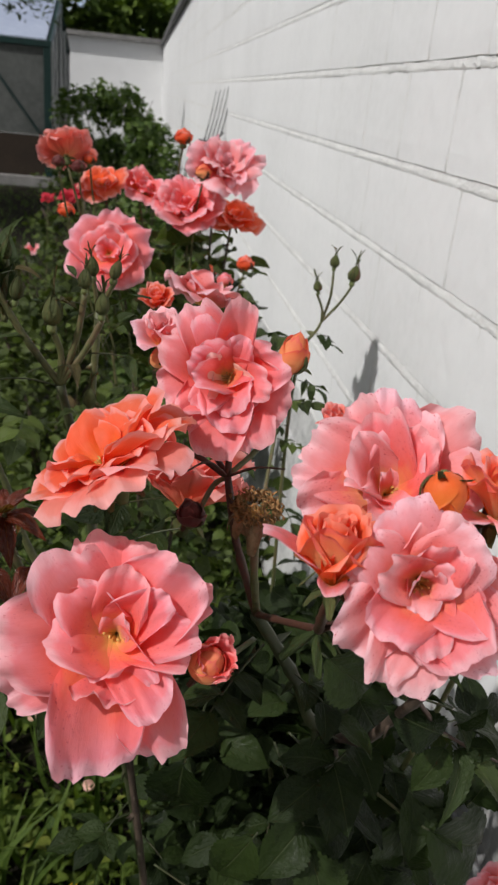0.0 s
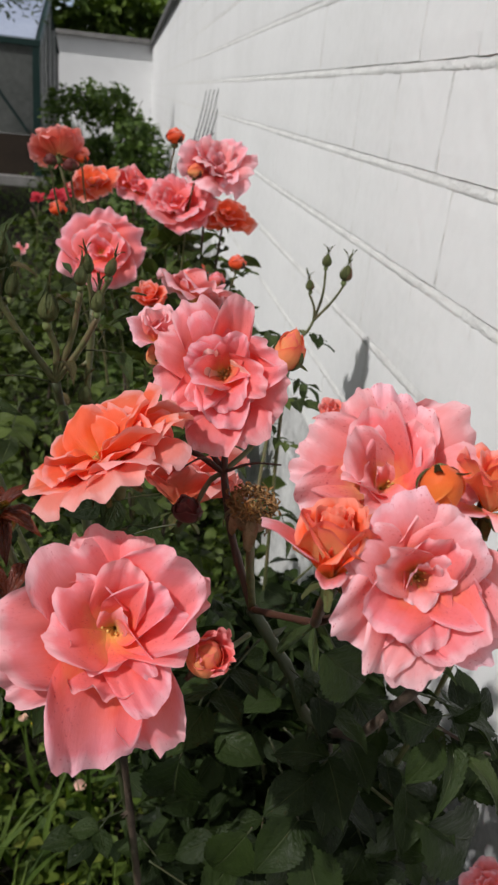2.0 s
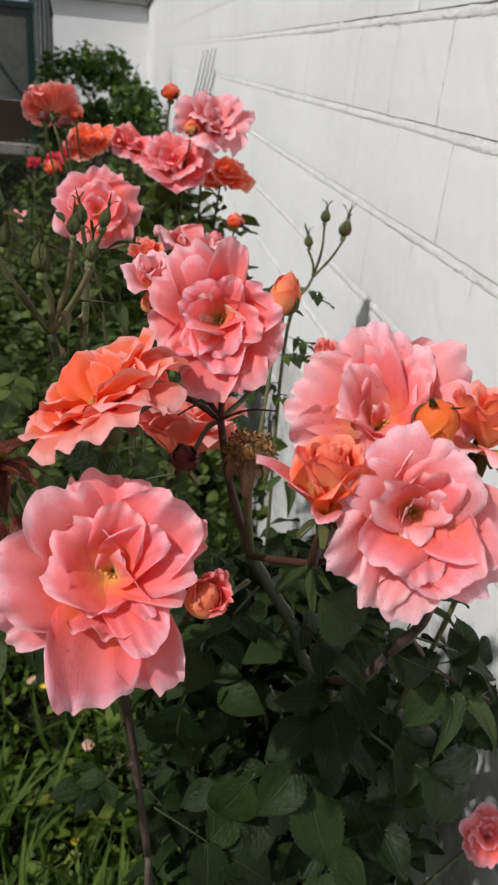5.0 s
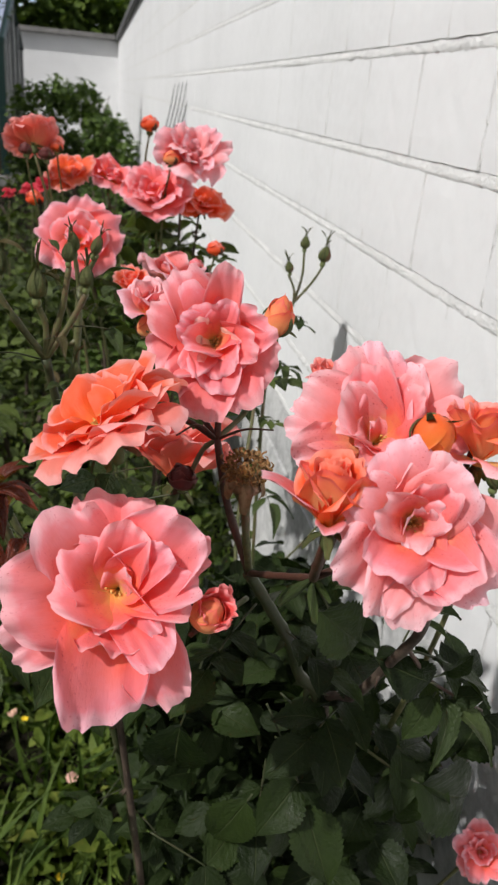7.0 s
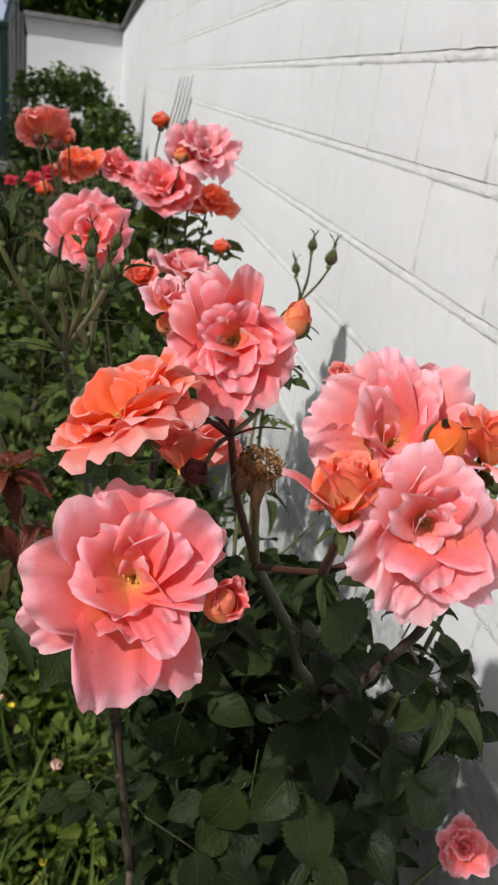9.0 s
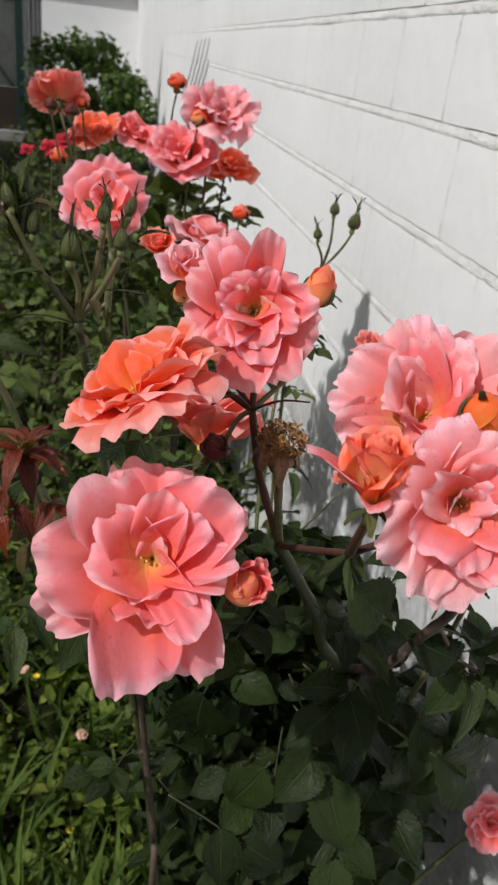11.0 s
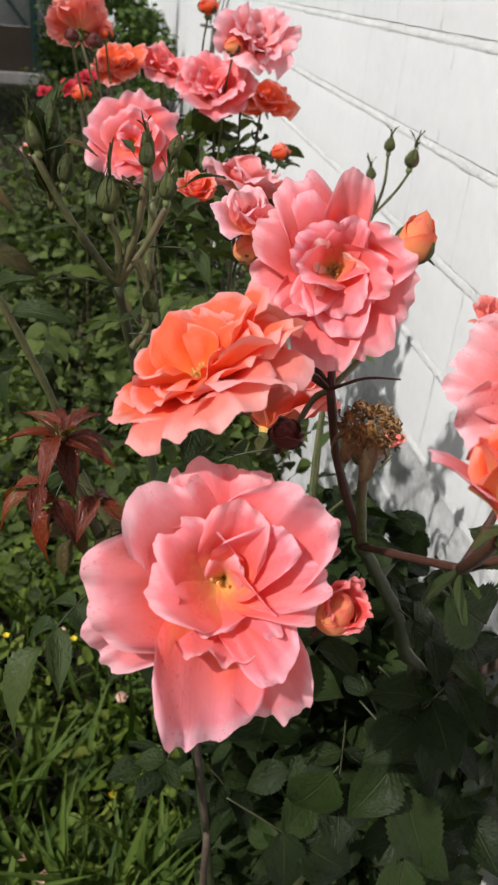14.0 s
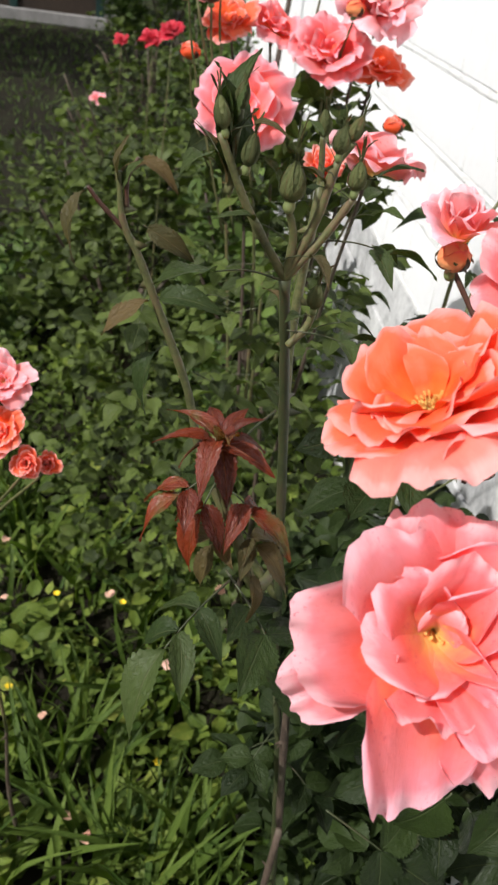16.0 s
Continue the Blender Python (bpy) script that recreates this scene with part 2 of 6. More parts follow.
WALL_PAINT = mottled("white_wall_paint", [(0.72, 0.722, 0.725), (0.77, 0.772, 0.778), (0.80, 0.803, 0.808)], 1.7, 0.75, 0.3, 75, 0.35, 0.002, 22)
MORTAR = mottled("painted_mortar", [(0.64, 0.64, 0.635), (0.76, 0.76, 0.75), (0.81, 0.81, 0.80)], 14, 0.85, 0.2, 190, 1.0, 0.005, 9)
CONCRETE = mottled("stained_concrete", [(0.26, 0.26, 0.265), (0.52, 0.52, 0.52), (0.73, 0.73, 0.725)], 6, 0.85, 0.25, 60, 0.8, 0.006, 7)
COPING = mottled("grey_coping", [(0.10, 0.10, 0.10), (0.17, 0.17, 0.165)], 4, 0.7, 0.3, 40, 0.5, 0.004)
# soil tones darkened to stand in for shade on the ground by the greenhouse
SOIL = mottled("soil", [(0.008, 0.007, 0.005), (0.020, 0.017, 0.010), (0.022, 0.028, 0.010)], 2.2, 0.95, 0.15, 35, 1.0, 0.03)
STONE = mottled("kerb_stone", [(0.16, 0.155, 0.15), (0.30, 0.29, 0.28)], 3, 0.85, 0.2, 40, 0.6, 0.01)
FRAME_GREEN = mottled("dark_green_frame", [(0.004, 0.020, 0.018), (0.008, 0.034, 0.030)], 5, 0.45, 0.5)
ALU = mottled("grey_aluminium", [(0.22, 0.23, 0.23), (0.32, 0.33, 0.33)], 5, 0.4, 0.5, metal=0.6)
SHEET = mottled("twin_wall_sheet", [(0.07, 0.075, 0.072), (0.14, 0.145, 0.14)], 1.2, 0.25, 0.5)
ROOF_SHEET = mottled("pale_roof_sheet", [(0.34, 0.39, 0.52), (0.46, 0.51, 0.64)], 1.0, 0.2, 0.5)
INNER = mottled("brown_board", [(0.022, 0.016, 0.012), (0.045, 0.03, 0.02)], 2, 0.8)
TINE = mottled("grey_steel", [(0.10, 0.10, 0.10), (0.20, 0.20, 0.20)], 40, 0.45, 0.5, metal=0.8)
YELLOW = mottled("yellow_petal", [(0.80, 0.55, 0.02), (0.85, 0.65, 0.04)], 200, 0.6)
FALLEN = mottled("fallen_petal", [(0.55, 0.25, 0.18), (0.66, 0.42, 0.30), (0.70, 0.36, 0.34)], 20, 0.7)

# ---- building helpers ----
POSE = {}


def put(ob, m, parent=None):
    """Sets ob's pose in the world, under parent if given."""
    POSE[ob] = m
    if parent is not None:
        ob.parent = parent
        m = POSE[parent].inverted() @ m
    ob.matrix_basis = m
    return ob


def mesh(name, verts, faces, mat, uvs=None, smooth=True):
    me = bpy.data.meshes.new(name)
    me.from_pydata([tuple(v) for v in verts], [], [tuple(int(i) for i in f) for f in faces])
    if uvs is not None:
        lay = me.uv_layers.new(name="UVMap")
        idx = np.empty(len(me.loops), dtype=np.int32)
        me.loops.foreach_get("vertex_index", idx)
        lay.data.foreach_set("uv", np.asarray(uvs, dtype=np.float32)[idx].ravel())
    me.polygons.foreach_set("use_smooth", [smooth] * len(me.polygons))
    me.materials.append(mat)
    me.update()
    return me


def part(name, me, parent, m=None, label=""):
    ob = new(name, me)
    put(ob, POSE[parent] if m is None else m, parent)
    return tagged(ob, label)


def thing(name, m, label, category, group="", kind=""):
    ob = new(name)
    ob.empty_display_size = 0.05
    put(ob, m)
    return tagged(ob, label, category, group, kind)


def solid(name, me, m, label, category, kind="", group=""):
    ob = new(name, me)
    put(ob, m)
    return tagged(ob, label, category, group, kind)


def box_data(x0, y0, z0, x1, y1, z1, bevel=0.0):
    bm = bmesh.new()
    bmesh.ops.create_cube(bm, size=1.0)
    for v in bm.verts:
        v.co = Vector(((x0 + x1) / 2 + v.co.x * (x1 - x0), (y0 + y1) / 2 + v.co.y * (y1 - y0), (z0 + z1) / 2 + v.co.z * (z1 - z0)))
    if bevel:
        bmesh.ops.bevel(bm, geom=bm.edges[:], offset=bevel, segments=2, profile=0.5, affect="EDGES")
    return bm


def bm_mesh(name, bm, mat, smooth=False):
    me = bpy.data.meshes.new(name)
    bm.to_mesh(me)
    bm.free()
    me.polygons.foreach_set("use_smooth", [smooth] * len(me.polygons))
    me.materials.append(mat)
    return me


def box(name, b, mat, parent=None, bevel=0.004, label="", category="", kind="", group=""):
    me = bm_mesh(name, box_data(*b, bevel=bevel), mat)
    if parent is not None:
        return part(name, me, parent, Matrix.Identity(4), label)
    return solid(name, me, Matrix.Identity(4), label, category, kind, group)


def frame_of(n, roll=0.0, side=Vector((1, 0, 0))):
    """Rotation whose z is n; x lies as near side as it can, then turned by roll degrees."""
    z = Vector(n).normalized()
    x = side - z * side.dot(z)
    x.normalize()
    y = z.cross(x)
    return Matrix((x, y, z)).transposed().to_4x4() @ Matrix.Rotation(radians(roll), 4, "Z")


def smooth_path(pts, steps=7):
    """Catmull-Rom through the points."""
    p = [Vector(q) for q in pts]
    p = [p[0] * 2 - p[1]] + p + [p[-1] * 2 - p[-2]]
    out = []
    for i in range(1, len(p) - 2):
        a, b, c, d = p[i - 1:i + 3]
        for k in range(steps):
            s = k / steps
            out.append(0.5 * ((2 * b) + (c - a) * s + (2 * a - 5 * b + 4 * c - d) * s * s + (3 * b - a - 3 * c + d) * s ** 3))
    out.append(p[-2])
    return out


def tube_arrays(pts, r0, r1, sides=7, wob=0.06, knob=0.0, rng=random):
    path = smooth_path(pts)
    n = len(path)
    verts, faces = [], []
    ref = Vector((0.31, 0.87, 0.2))
    for i, q in enumerate(path):
        d = (path[min(i + 1, n - 1)] - path[max(i - 1, 0)]).normalized()
        x = d.cross(ref).normalized()
        y = d.cross(x)
        f = i / (n - 1)
        r = (r0 * (1 - f) + r1 * f) * (1 + wob * math.sin(i * 1.7) + (knob if i % 11 == 5 else 0))
        for k in range(sides):
            a = 2 * math.pi * k / sides
            verts.append(q + (x * math.cos(a) + y * math.sin(a)) * r)
    for i in range(n - 1):
        for k in range(sides):
            a, b = i * sides + k, i * sides + (k + 1) % sides
            faces.append((a, b, b + sides, a + sides))
    faces.append(tuple(range(sides))[::-1])
    faces.append(tuple(range((n - 1) * sides, n * sides)))
    return verts, faces


def stem(pts, r0, r1, mat, parent, name="stem", thorns=0, label="", seed=1):
    rng = random.Random(seed)
    r0, r1 = r0 * 0.64, r1 * 0.64
    v, f = tube_arrays(pts, r0, r1, 8, 0.05, 0.12)
    path = smooth_path(pts)
    for _ in range(thorns):
        i = rng.randrange(1, len(path) - 1)
        d = (path[i + 1] - path[i - 1]).normalized()
        o = d.cross(Vector((rng.uniform(-1, 1), rng.uniform(-1, 1), rng.uniform(-1, 1)))).normalized()
        r = r0 * 0.9
        b = len(v)
        w = d.cross(o)
        base = path[i] + o * r * 0.6
        v += [base + d * r * 1.2, base + w * r * 0.4, base - d * r * 1.2, base - w * r * 0.4, base + o * r * 2.6 - d * r * 0.8]
        f += [(b, b + 1, b + 4), (b + 1, b + 2, b + 4), (b + 2, b + 3, b + 4), (b + 3, b, b + 4)]
    return part(name, mesh(name, v, f, mat), parent, Matrix.Identity(4), label)


# ---- petals, blooms and buds ----


def petal_mesh(L, W, a0, a1, cup, curl, ruffle, mat, seed, nu=22, nv=15, notch=0.04, point=0.0, twist=0.0):
    """A petal that rises from the origin. a0, a1: degrees from the bloom's axis (z) at base and tip, bending over outward (y)."""
    rng = random.Random(seed)
    ph = [rng.uniform(0, 6.28) for _ in range(12)]
    k1, k2 = rng.uniform(2.2, 3.6), rng.uniform(5.0, 7.5)
    skew = rng.uniform(-0.10, 0.10)
    lean = rng.uniform(-0.10, 0.10)
    notch_at, notch_by = rng.uniform(-0.5, 0.5), notch * rng.uniform(0.4, 2.0)
    roll_l, roll_r = rng.uniform(-0.3, 1.0), rng.uniform(-0.3, 1.0)
    fine = nu >= 12
    creases = [(rng.uniform(-0.75, 0.75), rng.uniform(0.10, 0.24), rng.choice((-1, 1)) * rng.uniform(0.025, 0.075)) for _ in range(3)]
    verts, uvs, faces = [], [], []
    rows = 24
    r = z = 0.0
    line = [(0.0, 0.0, radians(a0))]
    for k in range(rows):
        s = (k + 0.5) / rows
        a = radians(a0 + (a1 - a0) * s ** 1.2) + curl * max(0.0, s - 0.66) ** 1.4 * 6.0
        r += math.sin(a) * L / rows
        z += math.cos(a) * L / rows
        line.append((r, z, a))
    for j in range(nv + 1):
        v = 1 - (1 - j / nv) ** 1.15
        for i in range(nu + 1):
            u = 2 * i / nu - 1
            edge = 0.0
            if fine:
                edge = 0.016 * math.sin(8.5 * u + ph[1]) + 0.013 * math.sin(14.5 * u + ph[6]) * math.sin(3.1 * u + ph[9]) + 0.010 * math.sin(21 * u + ph[10]) * math.sin(2.3 * u + ph[11])
            ve = v * (1 - 0.52 * (1 - (1 - 0.98 * abs(u) ** 2.7) ** 0.45) - notch_by * math.exp(-((u - notch_at) * 6) ** 2) * v + point * math.exp(-(u * 2.4) ** 2) * 0.12 * v
                      + 0.028 * v * math.sin(2.6 * u + ph[0]) + edge * v * v + lean * u * v)
            ve = min(max(ve, 0.0), 1.0)
            at_ = ve * rows
            k = min(int(at_), rows - 1)
            g = at_ - k
            rr, zz, aa = (line[k][m] * (1 - g) + line[k + 1][m] * g for m in range(3))
            prof = 0.20 + 0.80 * math.sin(min(1.0, v / 0.72) * math.pi / 2) ** 1.1
            w = W / 2 * prof
            x = u * w * (1 + 0.03 * math.sin(9 * v + ph[7]) * abs(u)) + skew * L * v * v
            rim = max(abs(u) ** 6, v ** 9) * v
            lift = cup * W * (u * u) * (0.35 + 0.65 * math.sin(math.pi * min(1.0, v * 0.9)))
            lift -= curl * W * 0.30 * abs(u) ** 3 * v ** 2 * (roll_l if u < 0 else roll_r)
            lift += ruffle * W * v ** 1.7 * (0.8 * math.sin(k1 * u + ph[2] + 2 * v) + 0.45 * math.sin(k2 * u + ph[3]) * (0.3 + abs(u)))
            if fine:
                lift += sum(W * h * math.exp(-((u - c - 0.15 * math.sin(3 * v + ph[9])) / q) ** 2) * v ** 1.3 for c, q, h in creases)
                lift += ruffle * 0.45 * W * rim * (math.sin(9 * u + ph[4]) + 0.7 * math.sin(15 * u + 3 * v + ph[8]) + 0.8 * math.sin(14 * v + ph[7]) * abs(u) ** 4)
            lift += ruffle * 0.6 * W * math.sin(4.5 * v + ph[5]) * (1 - 0.6 * abs(u)) * v
            lift += twist * W * u * v + 0.06 * W * math.sin(2.2 * u + ph[6]) * math.sin(2.6 * v + ph[1]) * v
            nr, nz = -math.cos(aa), math.sin(aa)
            verts.append((x * (1 - 0.25 * min(1.0, abs(lift) / W)), rr + nr * lift, zz + nz * lift))
            uvs.append((u * 0.5 + 0.5, v))
    for j in range(nv):
        for i in range(nu):
            a = j * (nu + 1) + i
            faces.append((a, a + 1, a + nu + 2, a + nu + 1))
    return mesh("petal", verts, faces, mat, uvs)


def sepal_mesh(L, W, a0, a1, mat, seed):
    return petal_mesh(L, W, a0, a1, 0.15, 0.4, 0.05, mat, seed, 4, 6, 0.0, 1.0)


def core_mesh(R, stamens, seed, mat=None):
    """The hip with its ring of stamens."""
    rng = random.Random(seed)
    verts, faces = [], []
    prof = [(0.0, -0.34), (0.055, -0.33), (0.10, -0.24), (0.105, -0.14), (0.075, -0.04), (0.09, 0.02), (0.0, 0.03)]
    s = 10
    for pr, pz in prof:
        for k in range(s):
            a = 2 * math.pi * k / s
            verts.append((pr * R * math.cos(a), pr * R * math.sin(a), pz * R))
    for j in range(len(prof) - 1):
        for k in range(s):
            faces.append((j * s + k, j * s + (k + 1) % s, (j + 1) * s + (k + 1) % s, (j + 1) * s + k))
    me = mesh("bloom", verts, faces, SEPAL)
    me.materials.append(STAMEN)
    me.polygons.foreach_set("material_index", [1 if i >= 4 * s else 0 for i in range(len(me.polygons))])
    bm = bmesh.new()
    bm.from_mesh(me)
    for _ in range(stamens):
        a, t = rng.uniform(0, 6.28), rng.uniform(0.15, 0.75)
        d = Vector((math.cos(a) * math.sin(t), math.sin(a) * math.sin(t), math.cos(t)))
        b0 = d * R * 0.02
        b1 = d * R * rng.uniform(0.16, 0.27)
        w = d.orthogonal().normalized() * R * 0.005
        w2 = d.cross(w)
        for p, q, e in ((b0, b1, 1.0), (b1, b1 + d * R * 0.035, 2.6)):
            vs = [bm.verts.new(p + c * e) for c in (w, w2, -w, -w2)] + [bm.verts.new(q + c * e) for c in (w, w2, -w, -w2)]
            for k in range(4):
                bm.faces.new((vs[k], vs[(k + 1) % 4], vs[4 + (k + 1) % 4], vs[4 + k])).material_index = 1
            bm.faces.new(vs[4:]).material_index = 1
    bm.to_mesh(me)
    bm.free()
    return me


LOOSE = [(5, 1.05, 0.98, 50, 84, 0.05, 0.4), (5, 0.92, 0.84, 40, 68, 0.12, 0.35), (5, 0.70, 0.64, 24, 46, 0.2, 0.35), (4, 0.44, 0.44, 12, 28, 0.3, 0.2)]
CUPPED = [(5, 1.05, 1.0, 50, 78, 0.08, 0.35), (6, 0.96, 0.84, 36, 56, 0.16, 0.4), (5, 0.80, 0.72, 22, 38, 0.22, 0.35), (4, 0.52, 0.5, 14, 22, 0.3, 0.3)]
BROAD = [(5, 1.10, 1.26, 60, 86, 0.10, 0.35), (4, 0.86, 1.06, 40, 62, 0.20, 0.45), (3, 0.52, 0.62, 22, 44, 0.3, 0.6)]
TIGHT = [(4, 1.05, 0.95, 44, 52, 0.18, 0.5), (3, 1.0, 0.85, 30, 30, 0.3, 0.45), (3, 0.95, 0.72, 20, 10, 0.42, 0.3), (3, 0.86, 0.56, 13, 2, 0.5, 0.2), (3, 0.78, 0.4, 8, -2, 0.55, 0.1)]


def bloom(parent, C, N, R, mat, seed, roll=0, rings=None, own=None, stamens=18, label="", sepals=True, ruffle=0.085, point=0.0, heart=None):
    """An open rose. rings: (count, length, width, a0, a1, cup, curl) in units of R; own: petals by azimuth, length, width, a0, a1."""
    rng = random.Random(seed)
    m = Matrix.Translation(C) @ frame_of(N, roll)
    ob = part("bloom", core_mesh(R, stamens, seed), parent, m, label)
    if own:
        for k, (az, L, W, a0, a1, *more) in enumerate(own):
            cup, curl = more[:2] if more else (0.08 + 0.12 * (L < 0.7), 0.4)
            tone = more[2] if len(more) > 2 else heart if heart and L < 0.45 else mat
            me = petal_mesh(L * R, W * R, a0, a1, cup, curl, ruffle * (1.5 if L < 0.7 else 1.0), tone, seed * 31 + k, point=point, twist=rng.uniform(-0.12, 0.12) * (2.4 if L < 0.7 else 1.0))
            part("petal", me, ob, m @ Matrix.Rotation(radians(az - 90), 4, "Z") @ Matrix.Translation((0, 0.015 * R, 0.004 * R * k)))
        rings = []
    k = 100
    for i, (n, L, W, a0, a1, cup, curl) in enumerate(rings if rings is not None else LOOSE):
        off = rng.uniform(0, 360)
        for q in range(n):
            jl, ja = rng.uniform(0.84, 1.12), rng.uniform(-13, 13)
            me = petal_mesh(L * R * jl, W * R * rng.uniform(0.82, 1.14), a0 + ja * 0.5, a1 + ja, cup, curl * rng.uniform(0.3, 1.5), ruffle * rng.uniform(0.7, 1.3), heart if heart and i >= 2 else mat, seed * 57 + k, point=point, twist=rng.uniform(-0.15, 0.15))
            turn = Matrix.Rotation(radians(off + 360 * q / n + rng.uniform(-16, 16)), 4, "Z")
            part("petal", me, ob, m @ turn @ Matrix.Translation((0, 0, 0.012 * R * i)))
            k += 1
    if sepals:
        for q in range(5):
            part("sepal", sepal_mesh(0.42 * R, 0.13 * R, 100, 140, SEPAL, seed + q), ob, m @ Matrix.Rotation(radians(72 * q + 20), 4, "Z") @ Matrix.Translation((0, 0, -0.08 * R)))
    return ob


def drop(s):
    """Outline of a closed bud, s from its base to its tip."""
    return 2.32 * max(s, 0.0) ** 0.5 * max(1.0 - s, 0.0) ** 0.75


def wrap_mesh(R, H, s0, s1, half, grow, lip, mat, seed, tip=0.0, nu=8, nv=9):
    """A petal or sepal that hugs the bud's outline. half(f): half its angle in degrees, f from foot to tip."""
    rng = random.Random(seed)
    ph = rng.uniform(0, 6.28)
    verts, uvs, faces = [], [], []
    for j in range(nv + 1):
        f = j / nv
        for i in range(nu + 1):
            u = 2 * i / nu - 1
            s = s0 + (s1 - s0) * f * (1 - 0.20 * abs(u) ** 2.5 + 0.025 * math.sin(7 * u + 2 * ph) + 0.02 * math.sin(13 * u + ph))
            a = radians(half(f) * u) + 0.12 * math.sin(4 * f + ph) * f
            r = R * (drop(min(s, 0.985)) * grow + 0.05 + lip * max(0.0, f - 0.7) ** 2 * 8 * (0.6 + 0.4 * math.sin(3 * u + ph)))
            z = H * s + (tip * R * max(0.0, f - 0.75) * 4 if tip else 0.0)
            if tip and f > 0.75:
                r = r * (1 - 0.5 * (f - 0.75) * 4) + R * 0.10 * ((f - 0.75) * 4) ** 2 * abs(math.sin(ph))
            verts.append((r * math.sin(a), r * math.cos(a), z))
            uvs.append((u * 0.5 + 0.5, 0.12 + 0.86 * f))
    for j in range(nv):
        for i in range(nu):
            a = j * (nu + 1) + i
            faces.append((a, a + nu + 1, a + nu + 2, a + 1))
    return mesh("petal", verts, faces, mat, uvs)


def bud_core(R, H, mat, hip=True):
    s, verts, faces, uvs = 12, [], [], []
    prof = [(0.02, -0.30), (0.30, -0.28), (0.46, -0.20), (0.52, -0.12), (0.46, -0.04), (0.44, 0.0)] + [(drop(q), q) for q in (0.05, 0.12, 0.25, 0.4, 0.55, 0.7, 0.83, 0.93, 0.98)] + [(0.0, 1.0)]
    for pr, pz in prof:
        if pz < 0 and not hip:
            pr, pz = pr * 0.4, pz * 0.12
        for k in range(s):
            a = 2 * math.pi * k / s
            verts.append((pr * R * math.cos(a), pr * R * math.sin(a), pz * H))
            uvs.append((k / s, max(0.0, pz) * 0.8 + 0.1))
    for j in range(len(prof) - 1):
        for k in range(s):
            faces.append((j * s + k, j * s + (k + 1) % s, (j + 1) * s + (k + 1) % s, (j + 1) * s + k))
    me = mesh("bud", verts, faces, mat, uvs)
    me.materials.append(HIP)
    me.polygons.foreach_set("material_index", [1 if i < 5 * s else 0 for i in range(len(me.polygons))])
    return me


def bud(parent, C, N, R, mat, seed, roll=0, label="", green=0.0, length=3.0, opening=0.12, sepal_mat=None, hip=True):
    """A closed or just opening bud: wrapped petals in five sepals with long tips. C is its middle."""
    rng = random.Random(seed)
    R *= 0.78
    H = R * length * 0.9
    m = Matrix.Translation(Vector(C) - Vector(N).normalized() * H * 0.5) @ frame_of(N, roll)
    ob = part("bud", bud_core(R, H, SEPAL if green else mat, hip), parent, m, label)
    sep = sepal_mat or SEPAL
    if green:
        for q in range(5):
            part("sepal", wrap_mesh(R, H, 0.0, rng.uniform(0.98, 1.05), lambda f: 41 * (1 - f ** 1.6) + 1.5, 1.04 + 0.03 * (q % 2), 0.0, sep, seed * 5 + q, rng.uniform(0.3, 0.9)), ob, m @ Matrix.Rotation(radians(72 * q), 4, "Z"))
        for q in range(5):
            part("sepal", petal_mesh(R * rng.uniform(1.3, 3.4), R * rng.uniform(0.2, 0.40), rng.uniform(-8, 10), rng.uniform(-10, 70), 0.3, 0.3, 0.3, sep, seed * 9 + q, 4, 6, 0.0, 2.0), ob, m @ Matrix.Rotation(radians(72 * q + 20), 4, "Z") @ Matrix.Translation((0, R * 0.16, H * rng.uniform(0.86, 0.98))))
        return ob
    for q in range(5):
        me = wrap_mesh(R, H, 0.02, rng.uniform(0.97, 1.01) - 0.05 * q - 0.03 * (q == 4), lambda f: 40 + 55 * min(1.0, f * 2) - 45 * f ** 3, 1.03 + 0.05 * q, opening * (0.15 + 0.4 * q), mat, seed * 13 + q, nu=12)
        part("petal", me, ob, m @ Matrix.Rotation(radians(137.5 * q), 4, "Z"))
    for q in range(5):
        if q % 2:
            me = wrap_mesh(R, H, 0.0, rng.uniform(0.55, 0.8), lambda f: 26 * (1 - f ** 1.4) + 1.0, 1.34, 0.25, sep, seed * 5 + q, 0.2)
            part("sepal", me, ob, m @ Matrix.Rotation(radians(72 * q), 4, "Z"))
        else:
            part("sepal", petal_mesh(R * length * 0.6, R * 0.55, 60, rng.uniform(80, 150), 0.3, 0.5, 0.05, sep, seed * 7 + q, 4, 7, 0.0, 3.0), ob, m @ Matrix.Rotation(radians(72 * q), 4, "Z"))
    return ob


def half_open(parent, C, N, R, mat, seed, roll=0, label="", length=2.4, outer=4):
    """A rose half open: swirled heart petals and a few outer ones that lean out. C is its middle."""
    L = R * length
    rings = [(outer, *TIGHT[0][1:])] + TIGHT[1:]
    return bloom(parent, Vector(C) - Vector(N).normalized() * L * 0.45, N, L, mat, seed, roll, rings, None, 0, label, True, 0.06)


# ---- leaves ----


